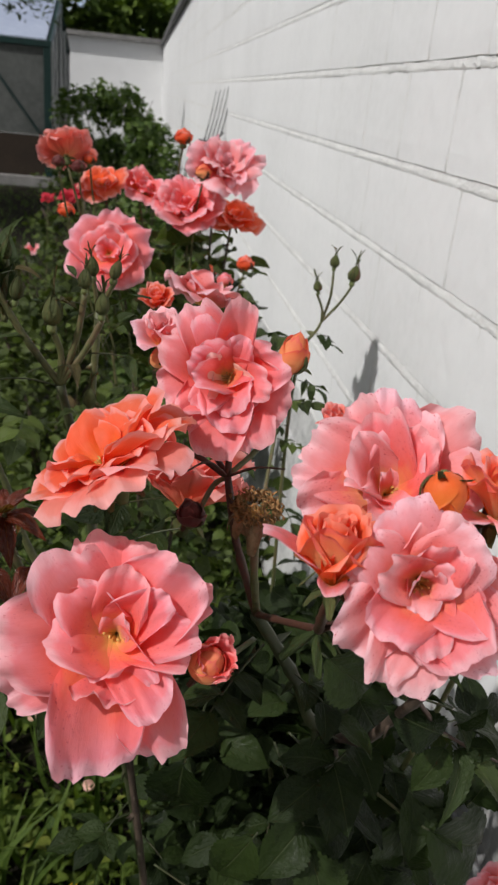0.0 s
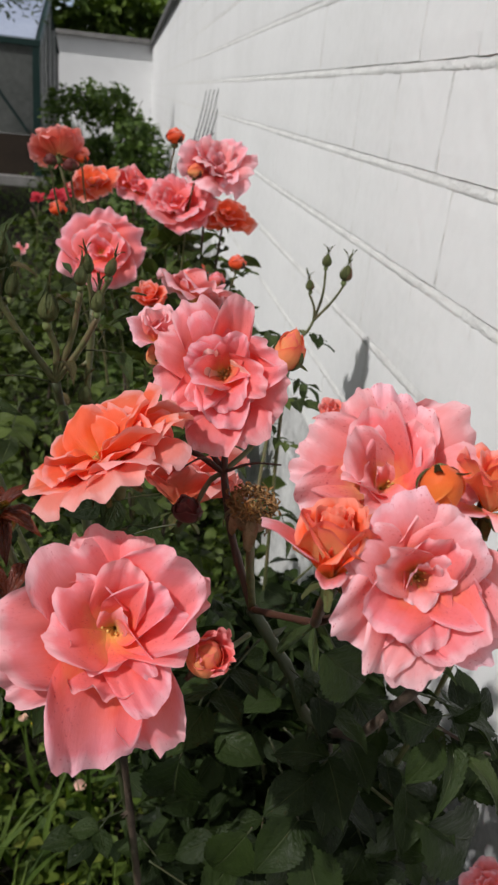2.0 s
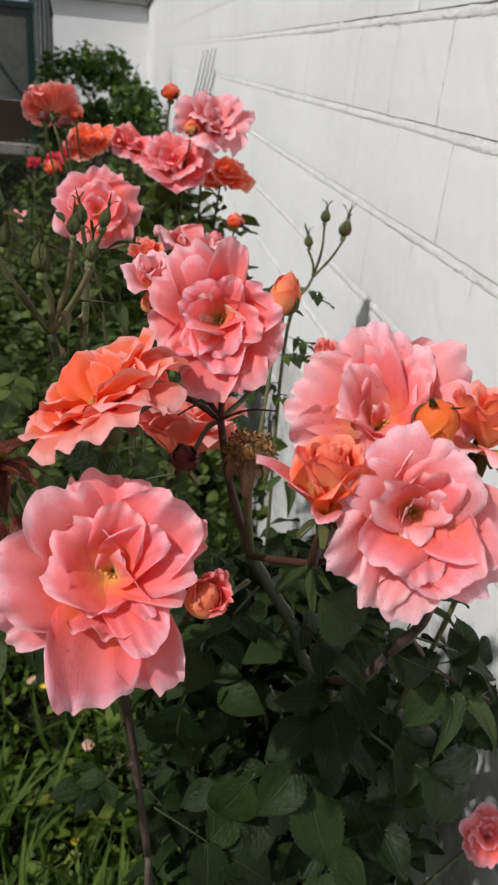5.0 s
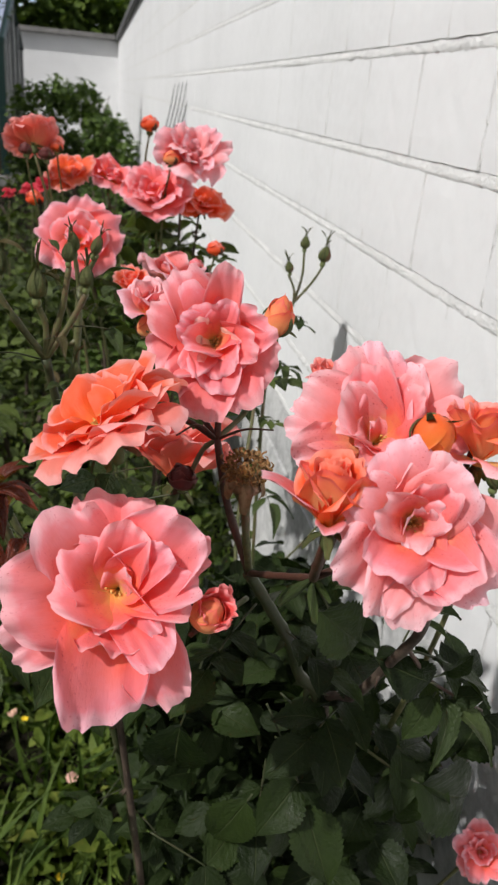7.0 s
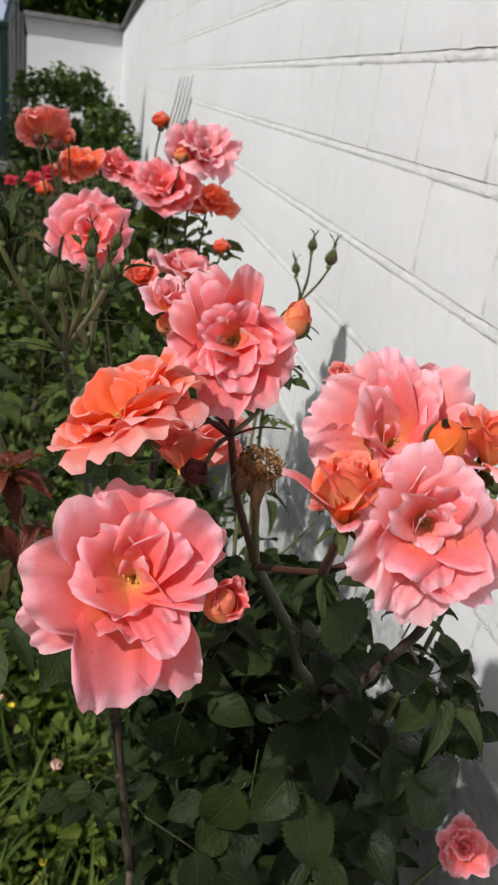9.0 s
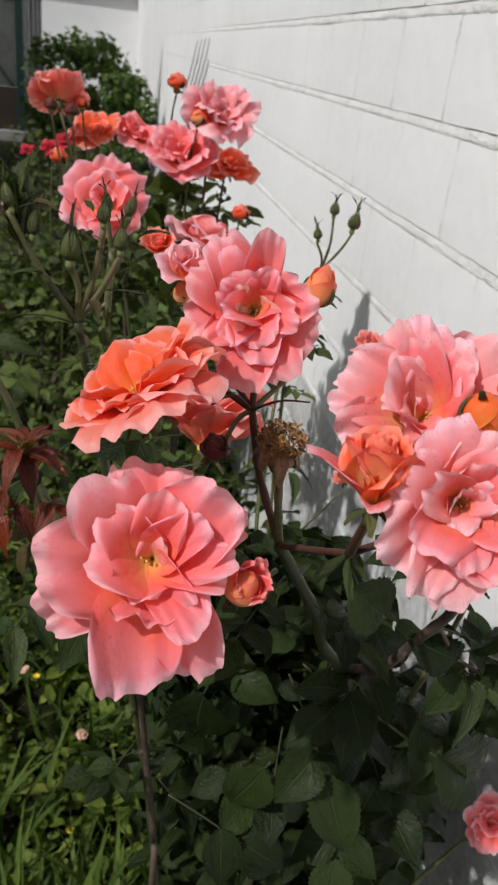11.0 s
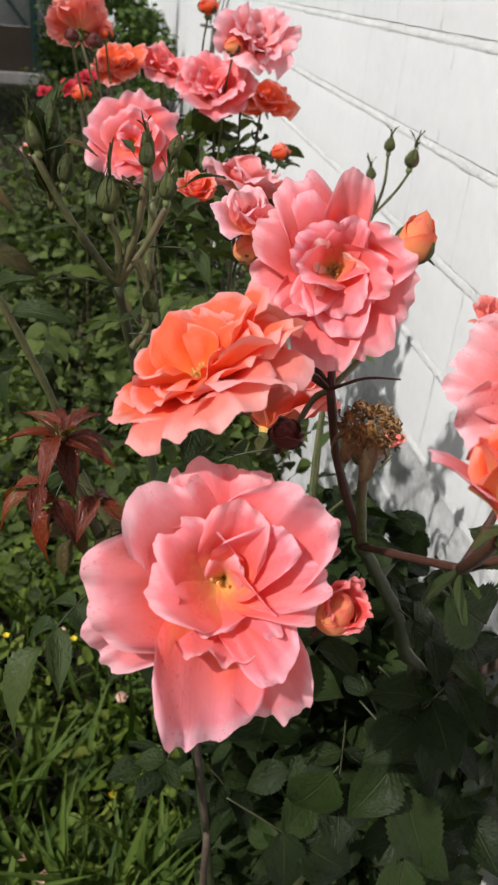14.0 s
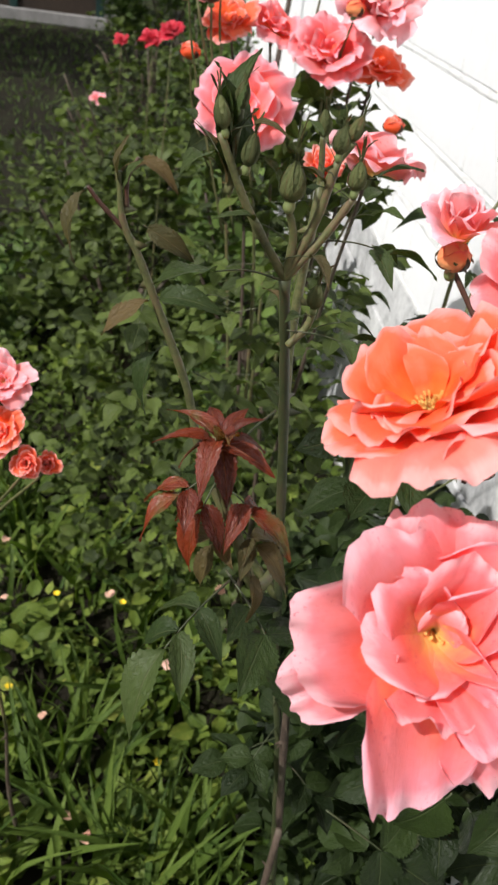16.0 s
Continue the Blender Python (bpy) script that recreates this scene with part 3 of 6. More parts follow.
def leaflet_arrays(L, W, fold, droop, seed, teeth=9, rows=10, saw=0.07):
    """Ovate leaflet with a toothed margin along +y, folded along its midrib, its blade waved."""
    rng = random.Random(seed)
    verts, uvs, faces = [], [], []
    ph, ph2, side = rng.uniform(0, 6.28), rng.uniform(0, 6.28), rng.uniform(-0.12, 0.12)
    n = teeth * 2
    for j in range(n + 1):
        v = j / n
        w = W / 2 * (math.sin(math.pi * v ** 0.80) ** 0.85 if 0 < v < 1 else 0.0) * (1.0 - 0.22 * max(0.0, v - 0.7) / 0.3)
        w *= 1.0 + (saw if j % 2 else -0.4 * saw)
        bend = -droop * L * v * v
        for u in (-1, -0.5, 0, 0.5, 1):
            wave = 0.05 * L * math.sin(v * 5.5 + ph + (1.9 if u > 0 else 0)) * abs(u) ** 1.5 + 0.02 * L * math.sin(v * 12 + ph2 + 3 * u) * abs(u)
            verts.append((u * w + side * L * v * v, L * (v - (0.02 if abs(u) == 1 and j % 2 else 0)), bend + wave + fold * abs(u) * w - 0.35 * fold * w * u * u))
            uvs.append((u * 0.5 + 0.5, v))
    for j in range(n):
        for i in range(4):
            a = j * 5 + i
            faces.append((a, a + 1, a + 6, a + 5))
    return np.array(verts), np.array(faces), np.array(uvs)


LEAFLETS = [leaflet_arrays(1.12, 0.70 + 0.07 * (k % 3), 0.3 + 0.16 * (k % 4), 0.10 + 0.14 * (k % 3), 40 + k, 14) for k in range(6)]
COARSE = [leaflet_arrays(1.05, 0.60 + 0.06 * (k % 3), 0.3 + 0.16 * (k % 4), 0.10 + 0.14 * (k % 3), 50 + k, 7) for k in range(6)]
NARROW = [leaflet_arrays(1.30, 0.54 + 0.05 * (k % 3), 0.7 + 0.25 * (k % 2), 0.3 + 0.25 * (k % 3), 60 + k, 12, 10, 0.10) for k in range(6)]
SIMPLE = [leaflet_arrays(1.0, 0.6 + 0.08 * (k % 3), 0.3 + 0.2 * (k % 2), 0.15 * (k % 3), 70 + k, 2) for k in range(5)]
_leaf_meshes = {}


def leaf_mesh(k, mat):
    if (k, mat.name) not in _leaf_meshes:
        v, f, uv = (NARROW if mat in (LEAF_RED, LEAF_BRONZE, LEAF_LIGHT) else LEAFLETS)[k]
        _leaf_meshes[(k, mat.name)] = mesh("leaflet", v, f, mat, uv)
    return _leaf_meshes[(k, mat.name)]


def leaf_frames(base, d, up, size, rng, count=5, stalk=1.6):
    """Poses of the leaflets of a compound leaf that grows from base along d."""
    d = Vector(d).normalized()
    s = d.cross(Vector(up)).normalized()
    u = s.cross(d)
    pts = [Vector(base) + d * size * stalk * q + u * (-0.25 * size * stalk * q * q) for q in (0, 0.45, 0.75, 1.0)]
    out = []
    spots = [(1.0, 0, 1.0)] + [(0.78, sd * 62, 0.88) for sd in (-1, 1)] + [(0.48, sd * 68, 0.7) for sd in (-1, 1)]
    for q, ang, sc in spots[:count]:
        o = Vector(base) + d * size * stalk * q + u * (-0.25 * size * stalk * q * q)
        a = radians(ang + rng.uniform(-12, 12))
        y = (d * math.cos(a) + s * math.sin(a) + u * rng.uniform(-0.35, 0.1)).normalized()
        z = (u + s * rng.uniform(-0.3, 0.3) + d * rng.uniform(-0.25, 0.25))
        z = (z - y * z.dot(y)).normalized()
        x = y.cross(z)
        k = size * sc * rng.uniform(0.85, 1.15)
        m = Matrix((x * k, y * k, z * k)).transposed().to_4x4()
        m.translation = o
        out.append(m)
    return pts, out


def leaf(parent, base, d, size, mat, seed, up=(0, 0, 1), count=5, label="", stalk=1.6):
    """A compound rose leaf: a stalk with its leaflets."""
    rng = random.Random(seed)
    pts, ms = leaf_frames(base, d, up, size, rng, count, stalk)
    v, f = tube_arrays(pts, min(size * 0.026, 0.0010), min(size * 0.016, 0.0007), 5, 0.0)
    ob = part("leaf", mesh("leaf", v, f, STEM_DARK), parent, Matrix.Identity(4), label)
    for m in ms:
        lo = new("leaflet", leaf_mesh(rng.randrange(6), mat))
        put(lo, m, ob)
    return ob


def scatter_mesh(name, variants, mats, material_, rng_np):
    """One mesh of many small pieces, each a variant at a pose."""
    V, Fs, U, n = [], [], [], 0
    for m in mats:
        v, f, uv = variants[int(rng_np.integers(len(variants)))]
        a = np.array(m)
        V.append(v @ a[:3, :3].T + a[:3, 3])
        Fs.append(f + n)
        U.append(uv)
        n += len(v)
    V, Fs, U = np.concatenate(V), np.concatenate(Fs), np.concatenate(U)
    me = bpy.data.meshes.new(name)
    me.vertices.add(len(V))
    me.vertices.foreach_set("co", V.astype(np.float32).ravel())
    me.loops.add(Fs.size)
    me.loops.foreach_set("vertex_index", Fs.astype(np.int32).ravel())
    me.polygons.add(len(Fs))
    me.polygons.foreach_set("loop_start", np.arange(0, Fs.size, Fs.shape[1], dtype=np.int32))
    lay = me.uv_layers.new(name="UVMap")
    lay.data.foreach_set("uv", U[Fs.ravel()].astype(np.float32).ravel())
    me.update(calc_edges=True)
    me.polygons.foreach_set("use_smooth", [True] * len(Fs))
    me.materials.append(material_)
    return me


def random_pose(o, size, rng, upright=0.5):
    """A leaf's pose at o: turned at random, its face mostly towards the sky."""
    a = rng.uniform(0, 6.283)
    y = Vector((math.cos(a), math.sin(a), rng.uniform(-0.8, 0.6))).normalized()
    z = Vector((rng.gauss(0, 1 - upright), rng.gauss(0, 1 - upright), 1.0))
    z = (z - y * z.dot(y)).normalized()
    x = y.cross(z)
    m = Matrix((x * size, y * size, z * size)).transposed().to_4x4()
    m.translation = o
    return m


def in_ball(rng):
    while True:
        p = Vector((rng.uniform(-1, 1), rng.uniform(-1, 1), rng.uniform(-1, 1)))
        if p.length < 1:
            return p


def foliage(parent, volumes, size, mat, seed, name="foliage", variants=None, upright=0.2):
    """Joined foliage in ellipsoids: (centre, radii, count)."""
    rng = random.Random(seed)
    ms = []
    for c, r, n in volumes:
        for _ in range(n):
            p = in_ball(rng)
            ms.append(random_pose(Vector(c) + Vector((p.x * r[0], p.y * r[1], p.z * r[2])), size * rng.uniform(0.65, 1.25), rng, upright))
    me = scatter_mesh(name, variants or (LEAFLETS if mat == LEAF else COARSE), ms, mat, np.random.default_rng(seed))
    ob = part(name, me, parent, Matrix.Identity(4))
    return tagged(ob, kind="stuff")

# ---- the garden wall, the back wall and the ground ----
WALL_X, COURSE, BLOCK, JOINT0 = 0.476, 0.17, 0.2575, 1.632
BACK_Y, TOP = 20.4, 2.482
PLINTH_TOP = JOINT0 - 6 * COURSE
PHASE = {0: 1.606, -1: 1.430, -2: 1.344, -3: 1.178, -4: 1.36, 1: 1.43, 2: 1.66, 3: 1.35, 4: 1.55, 5: 1.62}

wall_east = box("wall_east", (WALL_X + 0.010, -3.0, 0.0, WALL_X + 0.24, BACK_Y + 0.3, TOP), MORTAR, bevel=0.0,
                label="white painted concrete block garden wall", category="wall", kind="structure")
box("wall_plinth", (WALL_X - 0.004, -3.0, 0.0, WALL_X + 0.012, BACK_Y - 0.004, PLINTH_TOP), CONCRETE, bevel=0.003,
    label="grey stained concrete plinth under the white wall", category="wall", kind="structure")


def mortar_course(z, y0, y1, step, seed, deep=1.0):
    """A weathered bed joint: deep under the upper block, lumpy and nearly flush at its foot."""
    rng = random.Random(seed)
    rows = [(0.0085, 0.0032), (0.0045, 0.0028), (0.001, 0.0014), (-0.003, 0.0002), (-0.007, -0.0008), (-0.0105, -0.0006), (-0.0135, 0.0012)]
    n = int((y1 - y0) / step)
    verts, faces = [], []
    for i in range(n + 1):
        y = y0 + (y1 - y0) * i / n
        for k, (dz, dx) in enumerate(rows):
            w = noise.noise(Vector((y * 70, z * 13, k * 1.4))) * 0.0016 + noise.noise(Vector((y * 190, z * 7, k * 2.3))) * 0.0014
            far = 1.0 / (1.0 + 0.12 * max(0.0, y - 1.6))
            verts.append((WALL_X + max((dx * deep + w) * far, -0.0028), y, z + dz + noise.noise(Vector((y * 5, z, 0))) * 0.0012 + noise.noise(Vector((y * 60, z, k))) * 0.0006))
    s = len(rows)
    for i in range(n):
        for k in range(s - 1):
            a = i * s + k
            faces.append((a, a + s, a + s + 1, a + 1))
    return mesh("mortar_joint", verts, faces, MORTAR)


for k in range(-5, 6):
    ob = part("mortar_joint", mortar_course(JOINT0 + k * COURSE, 0.2, 6.0, 0.004 if -4 <= k <= 3 else 0.03, k + 20), wall_east, Matrix.Identity(4))
    ob = part("mortar_joint", mortar_course(JOINT0 + k * COURSE, 6.0, BACK_Y, 0.06, k + 50, 0.45), wall_east, Matrix.Identity(4))


def block_arrays(seed):
    """A block's painted face with worn, uneven arrises."""
    rng = random.Random(seed)
    h, l = COURSE - 0.0125, BLOCK + 0.0006
    ny, nz = 8, 5
    verts, faces, ring = [], [], []
    for j in range(nz + 1):
        for i in range(ny + 1):
            e = min(i, ny - i, j, nz - j)
            top = j in (0, nz)
            verts.append((rng.uniform(-0.0004, 0.0004) + (rng.uniform(0.0004, 0.0014) if top else rng.uniform(0.0, 0.0002) if e == 0 else 0.0), l * (i / ny - 0.5), h * (j / nz - 0.5) + (rng.uniform(-0.0010, 0.0010) if top else 0)))
    for j in range(nz):
        for i in range(ny):
            a = j * (ny + 1) + i
            faces.append((a, a + ny + 1, a + ny + 2, a + 1))
    edge = [i for i in range(ny + 1)] + [j * (ny + 1) + ny for j in range(1, nz + 1)] + [nz * (ny + 1) + i for i in range(ny - 1, -1, -1)] + [j * (ny + 1) for j in range(nz - 1, 0, -1)]
    b = len(verts)
    for i in edge:
        verts.append((0.02, verts[i][1], verts[i][2]))
    for k in range(len(edge)):
        q = (k + 1) % len(edge)
        faces.append((edge[k], edge[q], b + q, b + k))
    return np.array(verts), faces


_blocks = [mesh("block", *block_arrays(900 + k), WALL_PAINT, smooth=False) for k in range(7)]
_grey_blocks = [mesh("block", *block_arrays(950 + k), CONCRETE, smooth=False) for k in range(4)]


def far_blocks():
    verts, faces = [], []
    for k in range(-6, 5):
        z = JOINT0 + (k + 0.5) * COURSE
        h = (COURSE - 0.0125) / 2
        y = PHASE.get(k, 1.4) - 30 * BLOCK
        while y < BACK_Y - BLOCK:
            y += BLOCK
            if 0.55 < y < 6.2:
                continue
            b = len(verts)
            dx = 0.0006 * math.sin(y * 37 + k)
            y0, y1 = y + 0.0001, y + BLOCK - 0.0001
            x = WALL_X + dx
            verts += [(x, y0, z - h), (x, y1, z - h), (x, y1, z + h), (x, y0, z + h)] + [(x + 0.02, y0, z - h), (x + 0.02, y1, z - h), (x + 0.02, y1, z + h), (x + 0.02, y0, z + h)]
            faces += [(b, b + 3, b + 2, b + 1)] + [(b + i, b + (i + 1) % 4, b + 4 + (i + 1) % 4, b + 4 + i) for i in range(4)]
    return mesh("block_courses", verts, faces, WALL_PAINT, smooth=False)


def head_joints():
    """Pitted upright joints between the blocks, a little proud and rough."""
    verts, faces = [], []
    for k in range(-5, 5):
        y = PHASE.get(k, 1.4) - 30 * BLOCK
        while y < 2.3:
            y += BLOCK
            if y < 0.55:
                continue
            n, b = 40, len(verts)
            for j in range(n + 1):
                z = JOINT0 + k * COURSE + 0.007 + (COURSE - 0.014) * j / n
                c = y + noise.noise(Vector((y, z * 25, 3))) * 0.0012
                fade = max(0.0, noise.noise(Vector((y * 9, z * 14, k))) + 0.18)
                for i, (dy, dx) in enumerate(((-0.0055, 0.0006), (-0.003, -0.0003), (-0.0005, 0.0004), (0.0025, -0.0003), (0.005, 0.0006))):
                    w = (noise.noise(Vector((z * 240, y, i * 2.1))) * 0.0030 + noise.noise(Vector((z * 120, y, i * 1.1))) * 0.0016) * fade
                    verts.append((WALL_X + max(dx + (w if 0 < i < 4 else 0.0), -0.0020), c + dy, z))
            for j in range(n):
                for i in range(4):
                    a = b + j * 5 + i
                    faces.append((a, a + 5, a + 6, a + 1))
    return mesh("head_joints", verts, faces, MORTAR)


tagged(part("head_joints", head_joints(), wall_east, Matrix.Identity(4)), kind="stuff")
tagged(part("block_courses", far_blocks(), wall_east, Matrix.Identity(4)), kind="stuff")
box("wall_coping", (WALL_X - 0.07, -3.0, TOP, WALL_X + 0.32, BACK_Y + 0.35, TOP + 0.09), COPING, bevel=0.012,
    label="dark grey concrete coping along the wall top", category="coping", kind="structure")
wall_back = box("wall_north", (-14.0, BACK_Y, 0.0, WALL_X - 0.003, BACK_Y + 0.24, TOP + 0.01), WALL_PAINT, bevel=0.0,
                label="white painted wall across the garden's end", category="wall", kind="structure")
box("wall_coping_back", (-14.0, BACK_Y - 0.16, TOP + 0.013, WALL_X - 0.075, BACK_Y + 0.32, TOP + 0.12), STONE, bevel=0.012,
    label="pale concrete coping on the end wall", category="coping", kind="structure")


def ground_mesh():
    """One sheet to the horizon, finer and rougher near the roses."""
    xs = sorted({round(v, 3) for v in list(np.linspace(-2.4, 1.2, 60)) + list(np.linspace(-14, -2.4, 20)) + [-300, -120, -50, -25, 3, 8, 20, 60, 150, 300]})
    ys = sorted({round(v, 3) for v in list(np.linspace(-1, 4, 70)) + list(np.linspace(4, 21, 35)) + [-300, -100, -30, -8, -3, 26, 40, 80, 160, 400]})
    verts = [(x, y, (0.02 * noise.noise(Vector((x * 2.2, y * 2.2, 0))) + 0.012 * noise.noise(Vector((x * 9, y * 9, 2)))) if abs(x) < 14 and y < 22 else 0.0) for y in ys for x in xs]
    n = len(xs)
    faces = [(j * n + i, j * n + i + 1, (j + 1) * n + i + 1, (j + 1) * n + i) for j in range(len(ys) - 1) for i in range(n - 1)]
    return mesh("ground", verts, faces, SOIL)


solid("ground", ground_mesh(), Matrix.Identity(4), "garden soil and lawn, coloured dark for shade, reaching to the horizon", "ground", "structure")

# ---- grass, weeds and small flowers on the ground ----


def blade_arrays(seed):
    rng = random.Random(seed)
    bend = rng.uniform(0.25, 0.9)
    verts, uvs, faces = [], [], []
    for j in range(6):
        v = j / 5
        w = 0.028 * (1 - v ** 2.2) + 0.001
        y, z = bend * v * v * 0.8, v * (1 - 0.35 * bend * v)
        for u in (-1, 0, 1):
            verts.append((u * w, y, z + (0.012 * abs(u))))
            uvs.append((u * 0.5 + 0.5, v))
    for j in range(5):
        for i in range(2):
            a = j * 3 + i
            faces.append((a, a + 1, a + 4, a + 3))
    return np.array(verts), np.array(faces), np.array(uvs)


BLADES = [blade_arrays(k) for k in range(8)]


def upright_pose(o, size, rng, tilt=0.25):
    m = Matrix.Translation(o) @ Euler((rng.gauss(0, tilt), rng.gauss(0, tilt), rng.uniform(0, 6.283))).to_matrix().to_4x4() @ Matrix.Diagonal((size, size, size, 1))
    return m


rng = random.Random(5)
near_ms, tall_ms, weed_ms = [], [], []
for _ in range(2300):
    o = Vector((rng.uniform(-1.5, 0.44), rng.uniform(0.3, 3.6), 0.0))
    if noise.noise(o * 1.6) > -0.25:
        near_ms.append(upright_pose(o, rng.uniform(0.05, 0.15), rng, 0.35))
for cx, cy, n in ((-0.05, 0.98, 150), (0.08, 0.92, 60), (-0.30, 1.25, 90), (-0.12, 1.5, 70), (-0.5, 1.0, 80), (-0.20, 1.02, 70), (-0.35, 1.75, 60), (-0.55, 2.0, 70)):
    for _ in range(int(n * 0.6)):
        tall_ms.append(upright_pose(Vector((cx + rng.gauss(0, 0.06), cy + rng.gauss(0, 0.07), 0)), rng.uniform(0.16, 0.34), rng, 0.35))
for _ in range(26000):
    o = Vector((rng.uniform(-1.5, 0.44), 0.3 + 3.4 * rng.random() ** 1.3, rng.uniform(0.01, 0.09)))
    k = noise.noise(Vector((o.x * 3.3, o.y * 3.3, 7)))
    if noise.noise(Vector((o.x * 5.5, o.y * 5.5, 1))) < -0.12:
        continue
    o.z += max(0.0, k) * 0.12
    weed_ms.append(random_pose(o, rng.choice((0.015, 0.020, 0.026, 0.034, 0.044, 0.058)) * rng.uniform(0.8, 1.2), rng, 0.5))
gen = np.random.default_rng(3)
solid("grass", scatter_mesh("grass", BLADES, near_ms + tall_ms, GRASS, gen), Matrix.Identity(4), "green grass blades and tufts on the garden bed", "grass", "stuff")
solid("weeds", scatter_mesh("weeds", SIMPLE, weed_ms, WEED, gen), Matrix.Identity(4), "low leafy weeds and clover covering the soil", "weeds", "stuff")
far_ms = []
for _ in range(14000):
    o = Vector((rng.uniform(-6.0, 0.44), rng.uniform(3.4, 20.0), 0.0))
    far_ms.append(upright_pose(o, rng.uniform(0.04, 0.10), rng, 0.45) @ Matrix.Diagonal((2.6, 1, 1, 1)))
for _ in range(9000):
    o = Vector((rng.uniform(-5.0, 0.44), rng.uniform(-2.5, 3.6), 0.0))
    if o.x < -1.4 or o.y < 0.35:
        far_ms.append(upright_pose(o, rng.uniform(0.04, 0.12), rng, 0.45) @ Matrix.Diagonal((2.6, 1, 1, 1)))
solid("lawn", scatter_mesh("lawn", BLADES, far_ms, SHRUB, gen), Matrix.Identity(4), "rough lawn round the rose bed", "lawn", "stuff")

# ---- the greenhouse ----
GX0, GX1, GY0, GY1, EAVE, RIDGE = -5.0, -1.37, 12.75, 15.9, 1.96, 2.62
gh = thing("greenhouse", pose(GX1, GY0, 0), "greenhouse with dark green frame and hazy panels", "greenhouse")
GM = (GY0 + GY1) / 2


def beam(name, a, b, w, mat, parent):
    v, f = tube_arrays([a, (Vector(a) + Vector(b)) / 2, b], w, w, 4, 0.0)
    return part(name, mesh(name, v, f, mat, smooth=False), parent, Matrix.Identity(4))


box("foundation", (GX0, GY0 - 0.12, 0.0, GX1 + 0.12, GY1 + 0.1, 0.16), STONE, gh, 0.015, "pale stone base course")
for x in (GX1, GX1 - 1.2, GX1 - 2.4, GX0):
    box("post", (x - 0.06, GY0 - 0.05, 0.16, x + 0.05, GY0 + 0.05, EAVE), FRAME_GREEN, gh, 0.006)
for y in (GY0 + 0.35, GY0 + 0.8, GM, GY1 - 0.8, GY1 - 0.04):
    top = RIDGE - (RIDGE - EAVE) * abs(y - GM) / (GM - GY0)
    box("post", (GX1 - 0.02, y - 0.04, 0.16, GX1 + 0.05, y + 0.04, top), ALU, gh, 0.006)
box("eave_rail", (GX0, GY0 - 0.06, EAVE - 0.02, GX1 + 0.06, GY0 + 0.05, EAVE + 0.07), FRAME_GREEN, gh, 0.008)
box("ridge_rail", (GX0, GM - 0.05, RIDGE - 0.02, GX1 + 0.06, GM + 0.05, RIDGE + 0.06), FRAME_GREEN, gh, 0.008)
for s in (GY0, GY1):
    beam("rafter", (GX1 + 0.02, s, EAVE + 0.03), (GX1 + 0.02, GM, RIDGE + 0.03), 0.05, FRAME_GREEN, gh)
for i in range(3):
    x1 = GX1 - 0.06 - 1.2 * i
    box("panel", (x1 - 1.09, GY0 - 0.008, 0.75, x1, GY0 + 0.008, EAVE - 0.02), SHEET, gh, 0.0)
    box("kick_board", (x1 - 1.09, GY0 - 0.012, 0.16, x1, GY0 + 0.012, 0.745), INNER, gh, 0.0, "dark brown lower board")
    verts = [(x1 - 1.15, GY0, EAVE + 0.075), (x1 + 0.04, GY0, EAVE + 0.075), (x1 + 0.04, GM, RIDGE + 0.065), (x1 - 1.15, GM, RIDGE + 0.065)]
    verts += [(x, y, z + 0.016) for x, y, z in verts]
    part("roof_panel", mesh("roof_panel", verts, [(3, 2, 1, 0), (4, 5, 6, 7), (0, 1, 5, 4), (1, 2, 6, 5), (2, 3, 7, 6), (3, 0, 4, 7)], ROOF_SHEET, smooth=False), gh, Matrix.Identity(4))
verts = [(GX1 - 0.012, GY0, 0.16), (GX1 - 0.012, GY1, 0.16), (GX1 - 0.012, GY1, EAVE), (GX1 - 0.012, GM, RIDGE), (GX1 - 0.012, GY0, EAVE)]
verts += [(x + 0.012, y, z) for x, y, z in verts]
part("gable_panel", mesh("gable_panel", verts, [(4, 3, 2, 1, 0), (5, 6, 7, 8, 9)] + [(i, (i + 1) % 5, 5 + (i + 1) % 5, 5 + i) for i in range(5)], SHEET, smooth=False), gh, Matrix.Identity(4))
beam("brace", (GX1 - 0.95, GY0 - 0.03, 1.85), (GX1 - 0.15, GY0 - 0.03, 0.8), 0.02, FRAME_GREEN, gh)

# ---- garden fork leaning on the wall ----
fork = thing("garden_fork", pose(0.30, 4.75, 0), "steel garden fork leaning upside down against the wall", "garden fork")
FB, FU = Vector((0.40, 4.9, 1.30)), Vector((0.055, 0.03, 0.27))
part("shaft", mesh("shaft", *tube_arrays([(0.30, 4.75, 0.0), (0.35, 4.83, 0.7), FB], 0.016, 0.014, 8, 0.0), CANE), fork, Matrix.Identity(4), "brown wooden shaft")
part("crossbar", mesh("crossbar", *tube_arrays([FB + Vector((-0.075, 0.02, 0.0)), FB, FB + Vector((0.06, -0.02, 0.055))], 0.008, 0.008, 6, 0.0), TINE), fork, Matrix.Identity(4))
for k in range(5):
    a = FB + Vector((-0.045 + 0.022 * k, 0.02 - 0.01 * k, 0.008 * k))
    part("tine", mesh("tine", *tube_arrays([a, a + FU * 0.5 + Vector((0.004, 0, 0)), a + FU], 0.005, 0.002, 5, 0.0), TINE), fork, Matrix.Identity(4))

